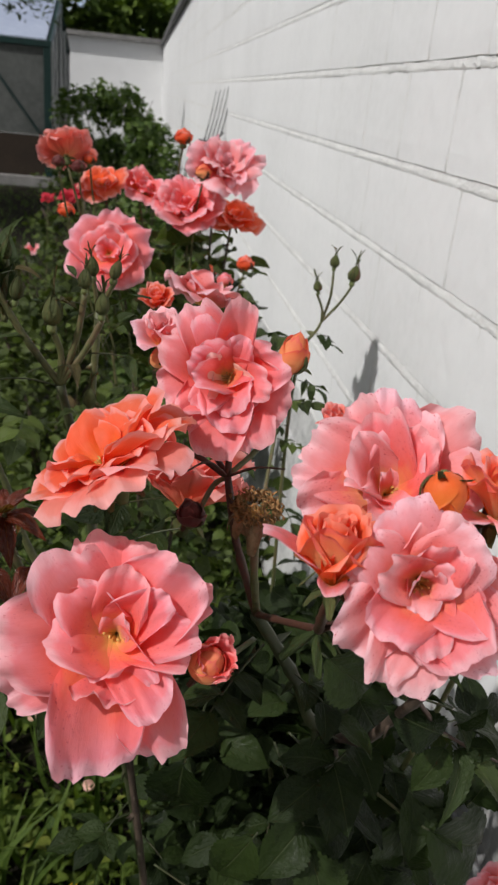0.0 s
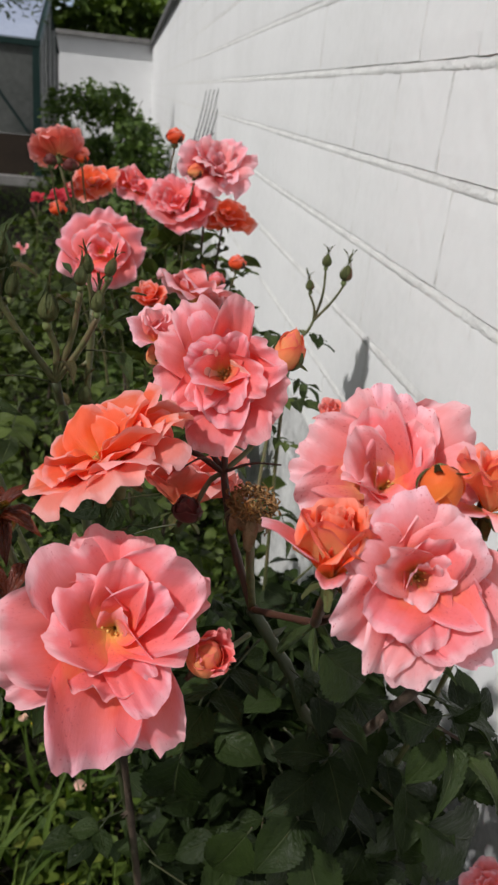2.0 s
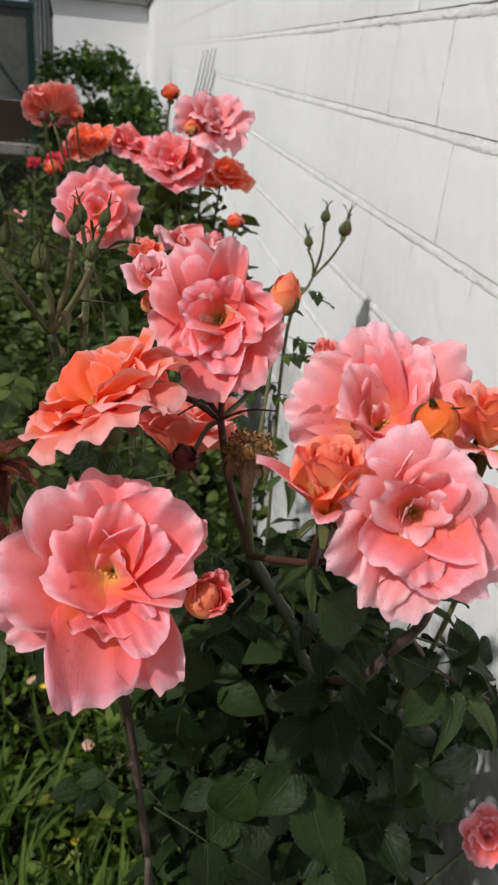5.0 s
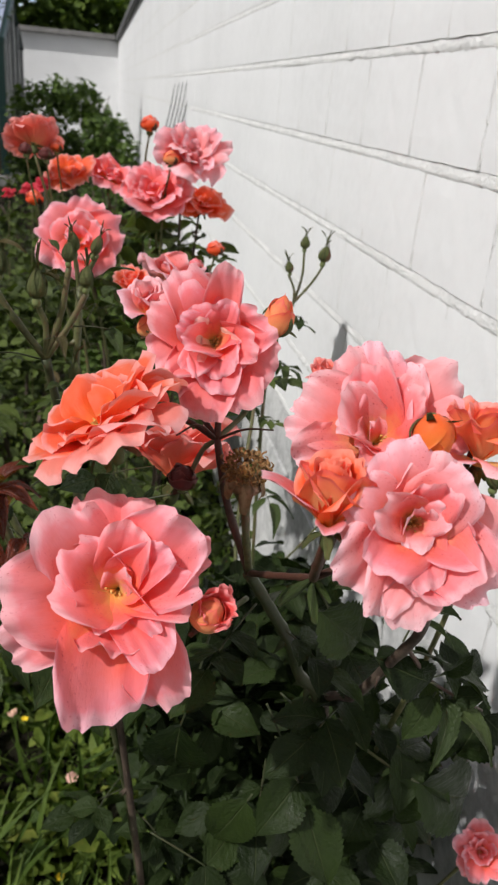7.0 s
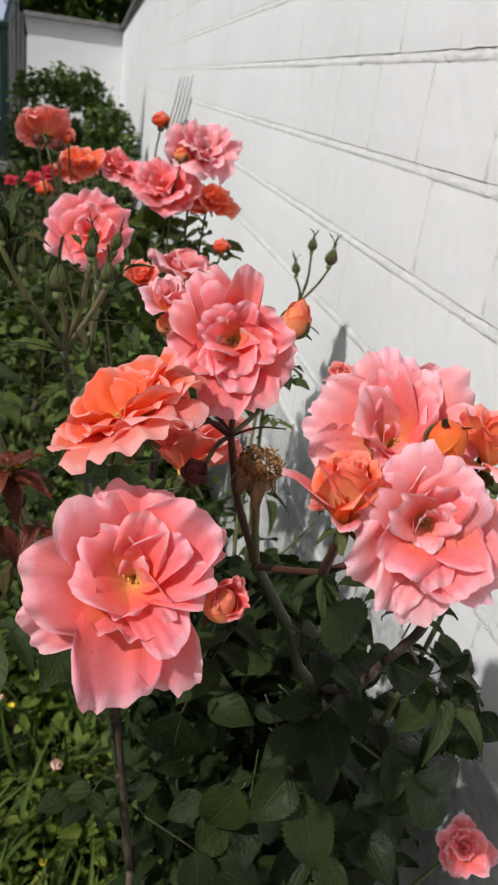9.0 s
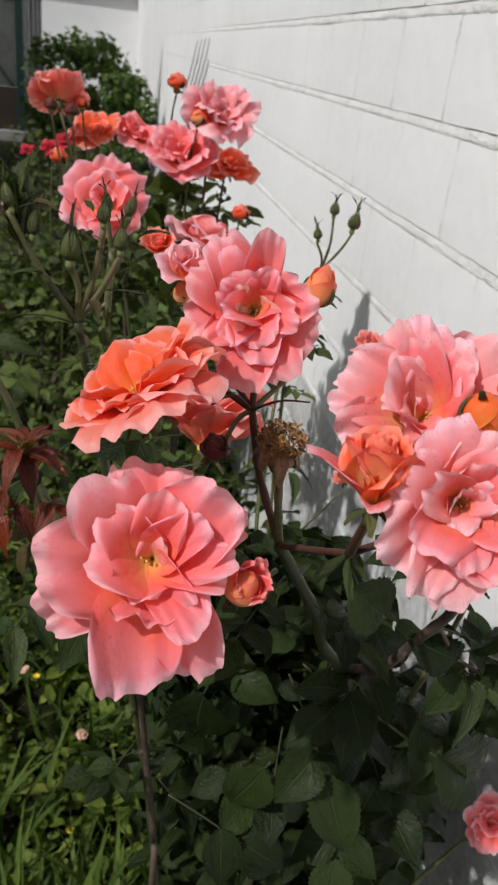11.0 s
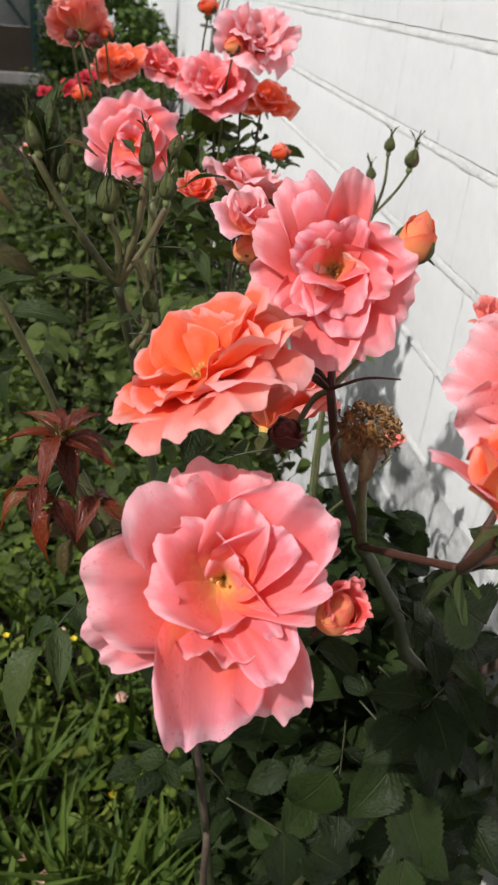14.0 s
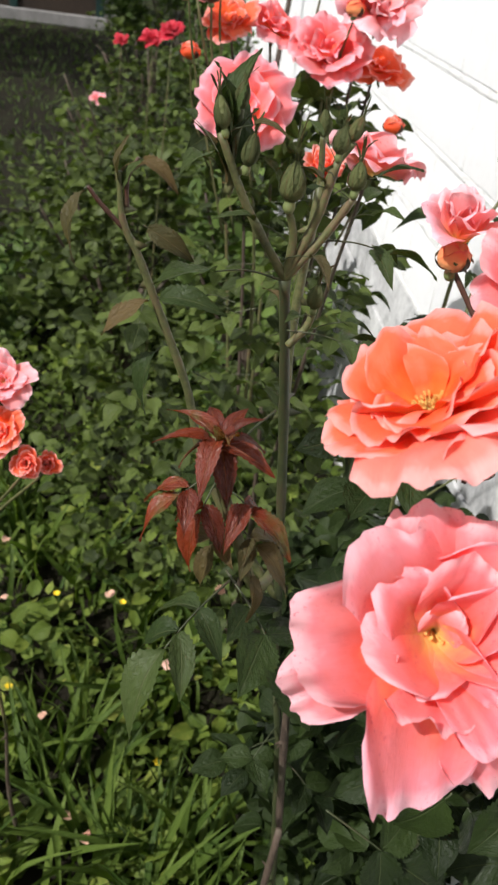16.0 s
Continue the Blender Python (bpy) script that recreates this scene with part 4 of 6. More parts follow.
cm, ct, cb = material("cloud_bank", 1.0, 0.0)
em = ct.nodes.new("ShaderNodeEmission")
ct.links.new(ramp(ct, noise_tex(ct, 0.05, 5, 0.6, position(ct)), [(0.36, (0.34, 0.50, 0.78)), (0.58, (0.86, 0.90, 0.95))]), em.inputs[0])
ct.links.new(em.outputs[0], ct.nodes["Material Output"].inputs[0])
solid("backdrop", mesh("backdrop", [(-160, 260, 2), (140, 260, 2), (140, 260, 90), (-160, 260, 90)], [(0, 1, 2, 3)], cm, smooth=False), Matrix.Identity(4), "bright clouds and blue sky beyond the trees", "sky", "structure")

# ---- shrubs, trees ----


def shrub(C, r, h, n, size, mat, seed, label, trunk=BARK, category="shrub", name="shrub", spiky=0.0):
    ob = thing(name, pose(C[0], C[1], 0), label, category)
    rg = random.Random(seed)
    ms = []
    for k in range(7):
        a = rg.uniform(0, 6.28)
        tip = (C[0] + math.cos(a) * r * 0.7, C[1] + math.sin(a) * r * 0.7, h * rg.uniform(0.6, 0.95))
        part("branch", mesh("branch", *tube_arrays([(C[0], C[1], 0), (C[0] + math.cos(a) * r * 0.25, C[1] + math.sin(a) * r * 0.25, h * 0.4), tip], 0.012, 0.004, 5), trunk), ob, Matrix.Identity(4))
    clumps = [(rg.uniform(-1, 1), rg.uniform(-1, 1), rg.uniform(0.25, 1.0)) for _ in range(int(14 + spiky * 10))]
    for _ in range(n):
        cx, cy, cz = rg.choice(clumps)
        p = in_ball(rg)
        lim = math.sqrt(max(0.05, 1 - max(0, cz - 0.55) ** 2 * 3))
        q = Vector((C[0] + (cx * 0.72 * lim + p.x * 0.3) * r, C[1] + (cy * 0.72 * lim + p.y * 0.3) * r, max(0.03, (cz * 0.86 + p.z * 0.14) * h)))
        ms.append(random_pose(q, size * rg.uniform(0.5, 1.35), rg, 0.1))
    tagged(part("crown", scatter_mesh("crown", SIMPLE, ms, mat, np.random.default_rng(seed)), ob, Matrix.Identity(4)), kind="stuff")
    return ob


shrub((-0.34, 10.4), 0.80, 1.60, 3900, 0.075, SHRUB, 11, "leafy green shrub in front of the end wall")
shrub((0.10, 8.6), 0.34, 1.35, 1500, 0.06, SHRUB, 12, "slender green shrub beside the white wall")
shrub((-1.0, 11.8), 0.35, 1.55, 420, 0.06, SHRUB, 13, "thin airy shrub in front of the end wall")
for i, (x, y, r, h, n) in enumerate(((0.12, 2.5, 0.30, 1.0, 900), (-0.30, 2.75, 0.38, 0.95, 1100), (0.15, 3.4, 0.30, 1.05, 800), (-0.35, 3.9, 0.42, 0.95, 1000), (0.14, 4.4, 0.28, 0.9, 600), (-0.30, 5.2, 0.45, 0.95, 900), (0.05, 6.2, 0.40, 1.0, 800), (-0.5, 7.2, 0.5, 0.9, 700), (-0.85, 3.1, 0.35, 0.5, 600))):
    shrub((x, y), r, h, n, 0.055, LEAF_MID if i % 2 else SHRUB, 30 + i, "dark green leafy rose bush without blooms", CANE, "rose bush", "rose_bush")


def tree(C, h, r, n, size, mat, seed, label, conifer=False):
    ob = thing("tree", pose(C[0], C[1], 0), label, "tree")
    rg = random.Random(seed)
    part("trunk", mesh("trunk", *tube_arrays([(C[0], C[1], 0), (C[0] + 0.1, C[1], h * 0.5), (C[0], C[1], h * 0.96)], h * 0.03, h * 0.004, 8), BARK), ob, Matrix.Identity(4))
    ms = []
    if conifer:
        for _ in range(n):
            f = rg.random() ** 0.8
            z = h * (0.12 + 0.88 * f)
            ray = r * (1 - f) * (0.55 + 0.45 * abs(math.sin(f * 40))) + 0.05
            a, k = rg.uniform(0, 6.28), rg.random() ** 0.5
            ms.append(random_pose(Vector((C[0] + math.cos(a) * ray * k, C[1] + math.sin(a) * ray * k, z)), size * rg.uniform(0.6, 1.3), rg, 0.5))
    else:
        limbs = []
        for k in range(16):
            a, z = rg.uniform(0, 6.28), rg.uniform(0.35, 0.95)
            q = Vector((C[0] + math.cos(a) * r * rg.uniform(0.3, 0.8), C[1] + math.sin(a) * r * rg.uniform(0.3, 0.8), h * z))
            limbs.append(q)
            if k < 8:
                part("limb", mesh("limb", *tube_arrays([(C[0], C[1], h * z * 0.55), (Vector((C[0], C[1], h * z * 0.7)) + q) / 2, q], h * 0.012, h * 0.003, 5), BARK), ob, Matrix.Identity(4))
        for _ in range(n):
            q, p = rg.choice(limbs), in_ball(rg)
            ms.append(random_pose(q + Vector((p.x * r * 0.42, p.y * r * 0.42, p.z * h * 0.14)), size * rg.uniform(0.5, 1.35), rg, 0.1))
    tagged(part("crown", scatter_mesh("crown", SIMPLE, ms, mat, np.random.default_rng(seed)), ob, Matrix.Identity(4)), kind="stuff")
    return ob


for i, (x, y, h, r, n, con) in enumerate(((-6.2, 29, 6.2, 2.6, 2200, False), (-4.2, 30, 5.4, 2.2, 2200, False), (-2.7, 28, 4.7, 1.6, 1700, False), (-1.3, 29, 4.6, 1.5, 1700, False), (0.2, 30, 4.4, 1.6, 1700, False), (2.0, 31, 4.0, 1.8, 1500, False),
                                          (-3.4, 33, 7.0, 1.6, 1800, True), (-1.0, 33, 6.0, 1.3, 1500, True), (0.5, 34, 5.4, 1.2, 1500, True), (-5.4, 33, 7.6, 1.8, 1800, True), (-9.0, 30, 7.0, 2.8, 1800, False))):
    tree((x, y), h, r, n, 0.30 if not con else 0.34, CONIFER if con else TREE, 200 + i, "dark conifer behind the end wall" if con else "leafy green tree behind the end wall", con)

# the silvery tree whose twigs hang in from the side
olive = thing("tree", pose(-3.6, 9.0, 0), "silvery leaved tree beside the greenhouse", "tree")
part("trunk", mesh("trunk", *tube_arrays([(-3.6, 9.0, 0), (-3.5, 9.1, 1.6), (-3.1, 9.2, 3.1)], 0.12, 0.05, 8), BARK), olive, Matrix.Identity(4))
rg = random.Random(77)
ms = []
for k, tip in enumerate(((-0.85, 9.1, 2.38), (-1.0, 9.0, 2.25), (-0.62, 9.1, 2.50), (-1.2, 9.0, 2.20), (-1.4, 9.1, 2.35), (-0.8, 9.2, 2.7), (-1.7, 9.0, 2.4), (-0.95, 9.1, 2.55), (-1.3, 9.1, 2.6))):
    a, b = Vector((-3.1, 9.2, 3.0)), Vector(tip)
    mid = (a + b) / 2 + Vector((0, 0, 0.35))
    part("limb", mesh("limb", *tube_arrays([a, mid, b], 0.025, 0.004, 5), BARK), olive, Matrix.Identity(4))
    for _ in range(330):
        f = rg.uniform(0.45, 1.04)
        q = (a * (1 - f) + b * f) + Vector((0, 0, 0.35 * 4 * f * (1 - f) * 0.5)) + in_ball(rg) * 0.17
        m = random_pose(q, rg.uniform(0.05, 0.10), rg, 0.2) @ Matrix.Diagonal((0.5, 1, 1, 1))
        ms.append(m)
# unseen crown leaves, added out of view to shade the ground by the greenhouse
for _ in range(2600):
    p = in_ball(rg)
    ms.append(random_pose(Vector((-4.3 + 1.8 * p.x, 9.0 + 1.9 * p.y, 3.5 + 1.1 * p.z)), rg.uniform(0.10, 0.18), rg, 0.3))
tagged(part("crown", scatter_mesh("crown", SIMPLE, ms, SILVER, np.random.default_rng(8)), olive, Matrix.Identity(4)), kind="stuff")

# ---- the front rose bush ----
front = thing("rose_bush", pose(0.03, 0.72, 0), "tall rose bush with large coral pink blooms", "rose bush", "coral roses along the wall")
BIG, MID, ORG = Vector((-0.020, 0.503, 1.285)), Vector((0.041, 0.612, 1.390)), Vector((-0.024, 0.548, 1.362))
bloom(front, BIG, (-0.21, -0.82, 0.54), 0.060, PINK, 5, own=[(207, 1.12, 0.66, 70, 92), (288, 1.17, 0.64, 72, 92), (97, 0.92, 0.66, 64, 80), (74, 0.88, 0.58, 62, 80), (17, 0.96, 0.46, 64, 84), (183, 1.02, 0.94, 58, 74, 0.18, 0.25), (113, 0.92, 0.86, 54, 68, 0.14, 0.4), (42, 0.98, 0.86, 56, 74, 0.12, 0.3), (268, 1.22, 0.84, 62, 86, 0.16, 0.3),
      (10, 0.84, 0.44, 52, 70, 0.3, 0.6), (302, 0.86, 0.52, 54, 72, 0.25, 0.3), (164, 0.60, 0.70, 44, 58, 0.30, 0.4), (120, 0.68, 0.54, 40, 56, 0.25, 0.7), (66, 0.74, 0.50, 44, 62, 0.3, 0.4), (28, 0.72, 0.46, 48, 60, 0.4, 0.5), (344, 0.76, 0.44, 56, 74, 0.35, 0.8), (322, 0.62, 0.40, 56, 64, 0.45, 0.6),
      (268, 0.74, 0.66, 78, 14, 0.06, 0.0), (226, 0.50, 0.64, 46, 34, 0.22, 0.1), (200, 0.54, 0.28, 60, 100, 0.25, 1.2, PALE), (76, 0.34, 0.30, 26, 46, 0.3, 0.8, PALE)], stamens=13, label="large open coral pink rose with a yellow heart", ruffle=0.10)
bloom(front, MID, (-0.16, -0.85, 0.50), 0.0435, PINK, 9, own=[(267, 1.24, 0.92, 60, 84), (300, 1.14, 0.84, 60, 84), (335, 1.06, 0.92, 58, 78), (233, 1.02, 0.76, 58, 80), (195, 1.06, 0.84, 58, 78), (154, 1.10, 0.74, 54, 74), (122, 1.24, 0.74, 52, 68), (102, 0.98, 0.72, 48, 62), (74, 1.18, 0.54, 52, 66, 0.25, 0.3), (22, 0.94, 0.84, 50, 66, 0.15, 0.3),
      (96, 0.74, 0.84, 30, 36, 0.26, 0.4), (186, 0.82, 0.56, 26, 34, 0.42, 0.4), (150, 0.80, 0.52, 34, 46, 0.32, 0.5), (232, 0.80, 0.54, 46, 62, 0.30, 0.8), (268, 0.92, 0.80, 50, 70, 0.14, 0.3), (290, 0.72, 0.66, 42, 56, 0.26, 0.6), (346, 0.82, 0.58, 42, 54, 0.32, 0.5), (54, 0.78, 0.44, 32, 46, 0.32, 0.5), (318, 0.70, 0.40, 44, 62, 0.38, 0.9), (14, 0.52, 0.46, 30, 58, 0.4, 1.1),
      (206, 0.54, 0.62, 46, 40, 0.25, 0.2, CREAM), (128, 0.52, 0.60, 34, 44, 0.2, 0.5, CREAM), (330, 0.46, 0.46, 44, 60, 0.3, 1.0, CREAM), (250, 0.40, 0.44, 40, 60, 0.25, 0.6, CREAM)], label="ruffled open coral pink rose", ruffle=0.105, heart=CREAM, stamens=22)
bloom(front, ORG - Vector((0.002, 0, 0.008)), (-0.42, 0.21, 0.88), 0.049, ORANGE, 14, own=[(24, 1.22, 0.80, 66, 92, 0.15, 0.5), (316, 1.16, 1.15, 68, 112, 0.08, 0.4, CORAL), (244, 1.0, 1.0, 72, 112, 0.08, 0.4, CORAL), (196, 0.90, 0.85, 70, 90), (282, 1.10, 1.05, 70, 114, 0.08, 0.4, CORAL), (52, 1.15, 1.05, 50, 56, 0.2, 0.3), (140, 0.86, 0.85, 58, 74), (96, 0.95, 0.9, 46, 56),
      (2, 1.06, 0.9, 60, 84, 0.15, 0.5), (342, 0.92, 0.95, 58, 84), (70, 0.85, 0.85, 38, 48, 0.2, 0.4), (30, 0.86, 0.85, 46, 60, 0.2, 0.5), (168, 0.68, 0.7, 54, 70), (306, 0.80, 0.85, 58, 82), (222, 0.72, 0.7, 60, 84), (260, 0.60, 0.7, 54, 78), (352, 0.66, 0.7, 46, 64), (112, 0.60, 0.6, 40, 54, 0.3, 0.6), (196, 0.50, 0.5, 56, 70)], label="orange rose opened flat with layered petals", stamens=46, ruffle=0.085)
bloom(front, (0.024, 0.655, 1.272), (0.16, 0.46, 0.85), 0.058, CORAL, 21, 0, CUPPED, label="coral rose seen from behind")
TB, TN = Vector((0.0265, 0.480, 1.284)), Vector((0.40, -0.50, 0.77)).normalized()
torn = bud(front, TB, TN, 0.0108, BUDDY, 25, 0, "yellow and orange bud with torn red outer petals", 0, 2.7, 0.12, SEPAL_RED)
_m = Matrix.Translation(TB - TN * 0.0115) @ frame_of(TN)
for k, (az, L, W, a0, a1, tone) in enumerate(((-20, 0.027, 0.018, 50, -22, TORN), (40, 0.027, 0.019, 52, -20, TORN), (95, 0.028, 0.018, 50, -26, TORN), (318, 0.024, 0.012, 58, -14, CORAL), (205, 0.021, 0.011, 54, -26, TORN), (160, 0.025, 0.012, 52, -24, TORN), (262, 0.016, 0.008, 60, -10, TORN), (290, 0.026, 0.008, 54, -24, TORN))):
    part("petal", petal_mesh(L, W, a0, a1, 0.32, 0.5, 0.10, tone, 700 + k, 14, 12), torn, _m @ Matrix.Rotation(radians(az - 90), 4, "Z"))
bud(front, (0.078, 0.600, 1.413), (0.16, -0.1, 0.98), 0.0098, BUDDY, 26, 0, "orange and yellow rosebud with dark sepals", 0, 3.9, 0.16)
half_open(front, (0.002, 0.646, 1.408), (-0.05, 0.02, 0.99), 0.0125, PALE, 27, 0, "pink rosebud just opening above dark sepals", 2.1, 3)
bud(front, (0.002, 0.646, 1.391), (-0.05, 0.05, 0.99), 0.0085, BUDDY, 28, 0, "orange foot of the bud in its dark sepals", 0, 2.8, 0.1, SEPAL_RED)

DEAD = Vector((0.023, 0.594, 1.306))

# the withered head
head = Vector((0.059, 0.568, 1.322))
m = Matrix.Translation(head) @ frame_of((0.05, -0.12, 0.99))
spent = part("withered_head", core_mesh(0.062, 0, 4), front, m, "brown withered rose head")
part("receptacle", bud_core(0.0125, 0.014, SEPAL_DRY), spent, m @ Matrix.Translation((0, 0, -0.014)), "pale green and pink receptacle")
_w = [petal_mesh(r_.uniform(0.0045, 0.0095), r_.uniform(0.0007, 0.0016), r_.uniform(-60, 60), r_.uniform(90, 300), 0.4, 1.0, 0.4, WITHERED, k, 2, 7) for k, r_ in ((k, random.Random(k)) for k in range(24))]
rg = random.Random(77)
for k in range(298):
    f = math.sqrt((k + 0.5) / 298)
    t_ = radians(108 * f)
    tilt = Matrix.Rotation(-t_, 4, "X")
    lump = rg.uniform(0.75, 1.0)
    part("withered_stamen", _w[(k * 7) % 24], spent, m @ Matrix.Rotation(k * 2.4, 4, "Z") @ Matrix.Translation((0, 0.0130 * math.sin(t_) * lump, 0.002 + 0.0100 * math.cos(t_) * lump)) @ tilt @ Matrix.Rotation(rg.uniform(0, 6.28), 4, "Z"))
for k in range(6):
    part("sepal", petal_mesh(0.018 + 0.006 * (k % 2), 0.0085, 118, 182, 0.25, 0.3, 0.12, SEPAL_DRY, 60 + k, 6, 8, 0, 2.5), spent, m @ Matrix.Rotation(k * 1.05, 4, "Z") @ Matrix.Translation((0, 0.004, -0.002)))

JUNC, FORK2 = Vector((0.066, 0.563, 1.250)), Vector((0.044, 0.595, 1.332))
BASE = (0.03, 0.72, -0.02)
J2 = Vector((0.141, 0.594, 1.097))
stem([BASE, (0.10, 0.71, 0.5), (0.15, 0.64, 0.95), J2, (0.118, 0.585, 1.141), (0.104, 0.575, 1.180), (0.084, 0.568, 1.218), JUNC], 0.0082, 0.0062, STEM_DARK, front, "cane", 10, seed=2)
stem([JUNC, (0.052, 0.585, 1.29), FORK2], 0.0045, 0.004, STEM_RED, front, seed=3)
stem([FORK2, (0.045, 0.605, 1.36), MID - Vector((-0.005, -0.012, 0.012))], 0.0035, 0.003, STEM_RED, front, seed=4)
stem([FORK2, (0.015, 0.60, 1.345), ORG - Vector((0, -0.01, 0.02))], 0.003, 0.0025, STEM_RED, front, seed=5)
stem([FORK2, (0.068, 0.612, 1.35), (0.076, 0.600, 1.395)], 0.003, 0.0022, STEM, front, seed=6)
stem([FORK2, (0.02, 0.63, 1.36), (0.002, 0.646, 1.385)], 0.003, 0.0022, STEM_RED, front, seed=7)
stem([JUNC, (0.062, 0.567, 1.28), head - Vector((-0.002, -0.003, 0.014))], 0.004, 0.0045, STEM, front, seed=8)
stem([JUNC + Vector((0, 0, -0.02)), (0.045, 0.535, 1.24), (0.026, 0.50, 1.268)], 0.003, 0.0025, STEM, front, seed=9)
stem([(0.018, 0.728, 0.72), (-0.005, 0.72, 0.93), (-0.018, 0.68, 1.07), (-0.016, 0.59, 1.21), BIG - Vector((-0.008, -0.03, 0.022))], 0.0062, 0.0048, CANE, front, "cane", 10, seed=10)
stem([BASE, (0.02, 0.73, 0.4), (0.018, 0.722, 0.72)], 0.0075, 0.0062, CANE, front, "cane", 6, seed=11)
stem([JUNC, (0.075, 0.528, 1.272), (0.084, 0.488, 1.298)], 0.0036, 0.0034, STEM_RED, front, seed=12)

# ---- the rose cluster nearer the wall ----
cluster = thing("rose_bush", pose(0.18, 0.66, 0), "rose bush with a crowded cluster of pale pink blooms", "rose bush", "coral roses along the wall")
bloom(cluster, (0.112, 0.446, 1.358), (-0.11, -0.86, 0.51), 0.042, PALE, 33, own=[(107, 0.98, 0.86, 56, 74), (350, 1.18, 0.96, 64, 88, 0.1, 0.4), (318, 1.20, 0.96, 66, 92), (268, 1.20, 0.74, 66, 90), (246, 1.16, 0.66, 64, 86), (222, 1.10, 0.80, 64, 88, 0.12, 0.4), (180, 0.92, 0.74, 58, 80), (142, 0.86, 0.72, 54, 70), (42, 0.88, 0.84, 48, 60, 0.22, 0.3), (72, 0.88, 0.74, 52, 68),
      (216, 0.88, 0.80, 46, 62, 0.28, 0.3, PINK), (150, 0.76, 0.60, 36, 44, 0.36, 0.4), (305, 1.02, 0.92, 54, 72, 0.10, 0.2, PINK), (278, 0.82, 0.66, 50, 70, 0.22, 0.7, PINK), (335, 0.80, 0.66, 52, 68, 0.25, 0.5, PINK), (60, 0.66, 0.66, 36, 48, 0.3, 0.4, PINK), (95, 0.44, 0.46, 16, 8, 0.45, 0.2), (250, 0.46, 0.42, 30, 46, 0.3, 0.8), (10, 0.52, 0.42, 28, 44, 0.3, 0.6)], label="open pale pink rose with folded petals", ruffle=0.09)
bloom(cluster, (0.1095, 0.4976, 1.373), (-0.18, -0.66, 0.73), 0.048, PALE, 36, own=[(170, 1.06, 0.62, 60, 84), (203, 1.0, 0.74, 58, 80), (142, 1.02, 0.82, 56, 72), (112, 1.02, 0.78, 52, 66), (88, 1.08, 0.88, 54, 70), (64, 1.04, 0.88, 54, 72), (36, 1.22, 1.0, 60, 82), (10, 1.08, 0.9, 60, 84), (335, 1.0, 0.9, 64, 90), (300, 0.95, 0.9, 66, 92), (262, 0.95, 0.9, 66, 92), (230, 0.9, 0.8, 62, 88),
      (128, 0.84, 0.54, 30, 44, 0.4, 0.3), (98, 0.96, 0.62, 36, 46, 0.38, 0.3, PINK), (66, 0.78, 0.62, 30, 42, 0.32, 0.5), (40, 0.84, 0.62, 34, 50, 0.3, 0.3, PINK), (175, 0.62, 0.5, 34, 52, 0.3, 0.6), (220, 0.5, 0.5, 30, 44, 0.3, 0.4), (300, 0.5, 0.5, 28, 40, 0.3, 0.4), (0, 0.56, 0.5, 30, 46, 0.3, 0.4), (110, 0.36, 0.36, 12, 16, 0.4, 0.5)], label="pale pink rose with rain specks on its petals", ruffle=0.1)
bloom(cluster, (0.0745, 0.450, 1.353), (0.0, 0.10, 0.99), 0.036, FLAME, 41, own=[(178, 1.16, 0.54, 46, 54, 0.25, 0.3, PINK), (246, 0.66, 0.40, 60, 74, 0.25, 0.5, PINK), (330, 0.98, 1.05, 34, 4, 0.30, 0.2), (90, 1.0, 0.90, 30, 10, 0.46, 0.2), (150, 0.98, 0.80, 34, 8, 0.34, 0.3, BUDDY), (40, 0.96, 0.90, 28, 4, 0.48, 0.2), (214, 0.92, 1.10, 36, 0, 0.24, 0.2, BUDDY), (272, 0.94, 1.15, 36, 0, 0.24, 0.2, BUDDY),
      (120, 0.94, 0.76, 22, -2, 0.55, 0.2), (10, 0.92, 0.70, 20, -4, 0.55, 0.2), (230, 0.92, 0.62, 17, -4, 0.6, 0.1), (80, 0.92, 0.50, 12, -5, 0.65, 0.1), (310, 0.90, 0.44, 9, -5, 0.7, 0.1), (180, 0.88, 0.34, 6, -4, 0.8, 0.0)], stamens=0, label="half open orange rose with one pink petal leaning out", ruffle=0.02)
bud(cluster, (0.1208, 0.4545, 1.397), (0.10, -0.42, -0.90), 0.0104, AMBER, 42, 30, "smooth orange bud between the pink petals", 0, 3.1, 0.16, SEPAL, False)
bloom(cluster, (0.153, 0.4669, 1.378), (0.15, 0.16, 0.97), 0.034, BUDDY, 43, own=[(200, 1.0, 0.9, 78, 102, 0.1, 0.5, PALE), (285, 1.05, 0.95, 78, 102, 0.1, 0.5, PALE), (245, 0.98, 0.95, 48, 34, 0.35, 0.4), (318, 0.98, 0.9, 46, 32, 0.35, 0.4), (30, 1.0, 0.9, 44, 34, 0.35, 0.3, ORANGE), (110, 1.0, 0.9, 42, 34, 0.35, 0.3, ORANGE), (175, 1.0, 0.85, 44, 30, 0.35, 0.3), (280, 0.9, 0.75, 30, 14, 0.42, 0.2), (10, 0.9, 0.7, 28, 12, 0.42, 0.2, ORANGE), (100, 0.9, 0.7, 26, 10, 0.45, 0.2, ORANGE), (220, 0.86, 0.6, 20, 4, 0.5, 0.2), (330, 0.82, 0.5, 14, 0, 0.55, 0.2, ORANGE), (60, 0.8, 0.42, 8, -2, 0.6, 0.1, ORANGE)], stamens=0, label="half open yellow and orange rose", ruffle=0.06)
half_open(cluster, (0.0865, 0.525, 1.404), (-0.3, 0.1, 0.95), 0.009, CORAL, 44, 0, "small reddish bloom behind the pink rose", 1.5, 3)
RJ = Vector((0.084, 0.488, 1.298))
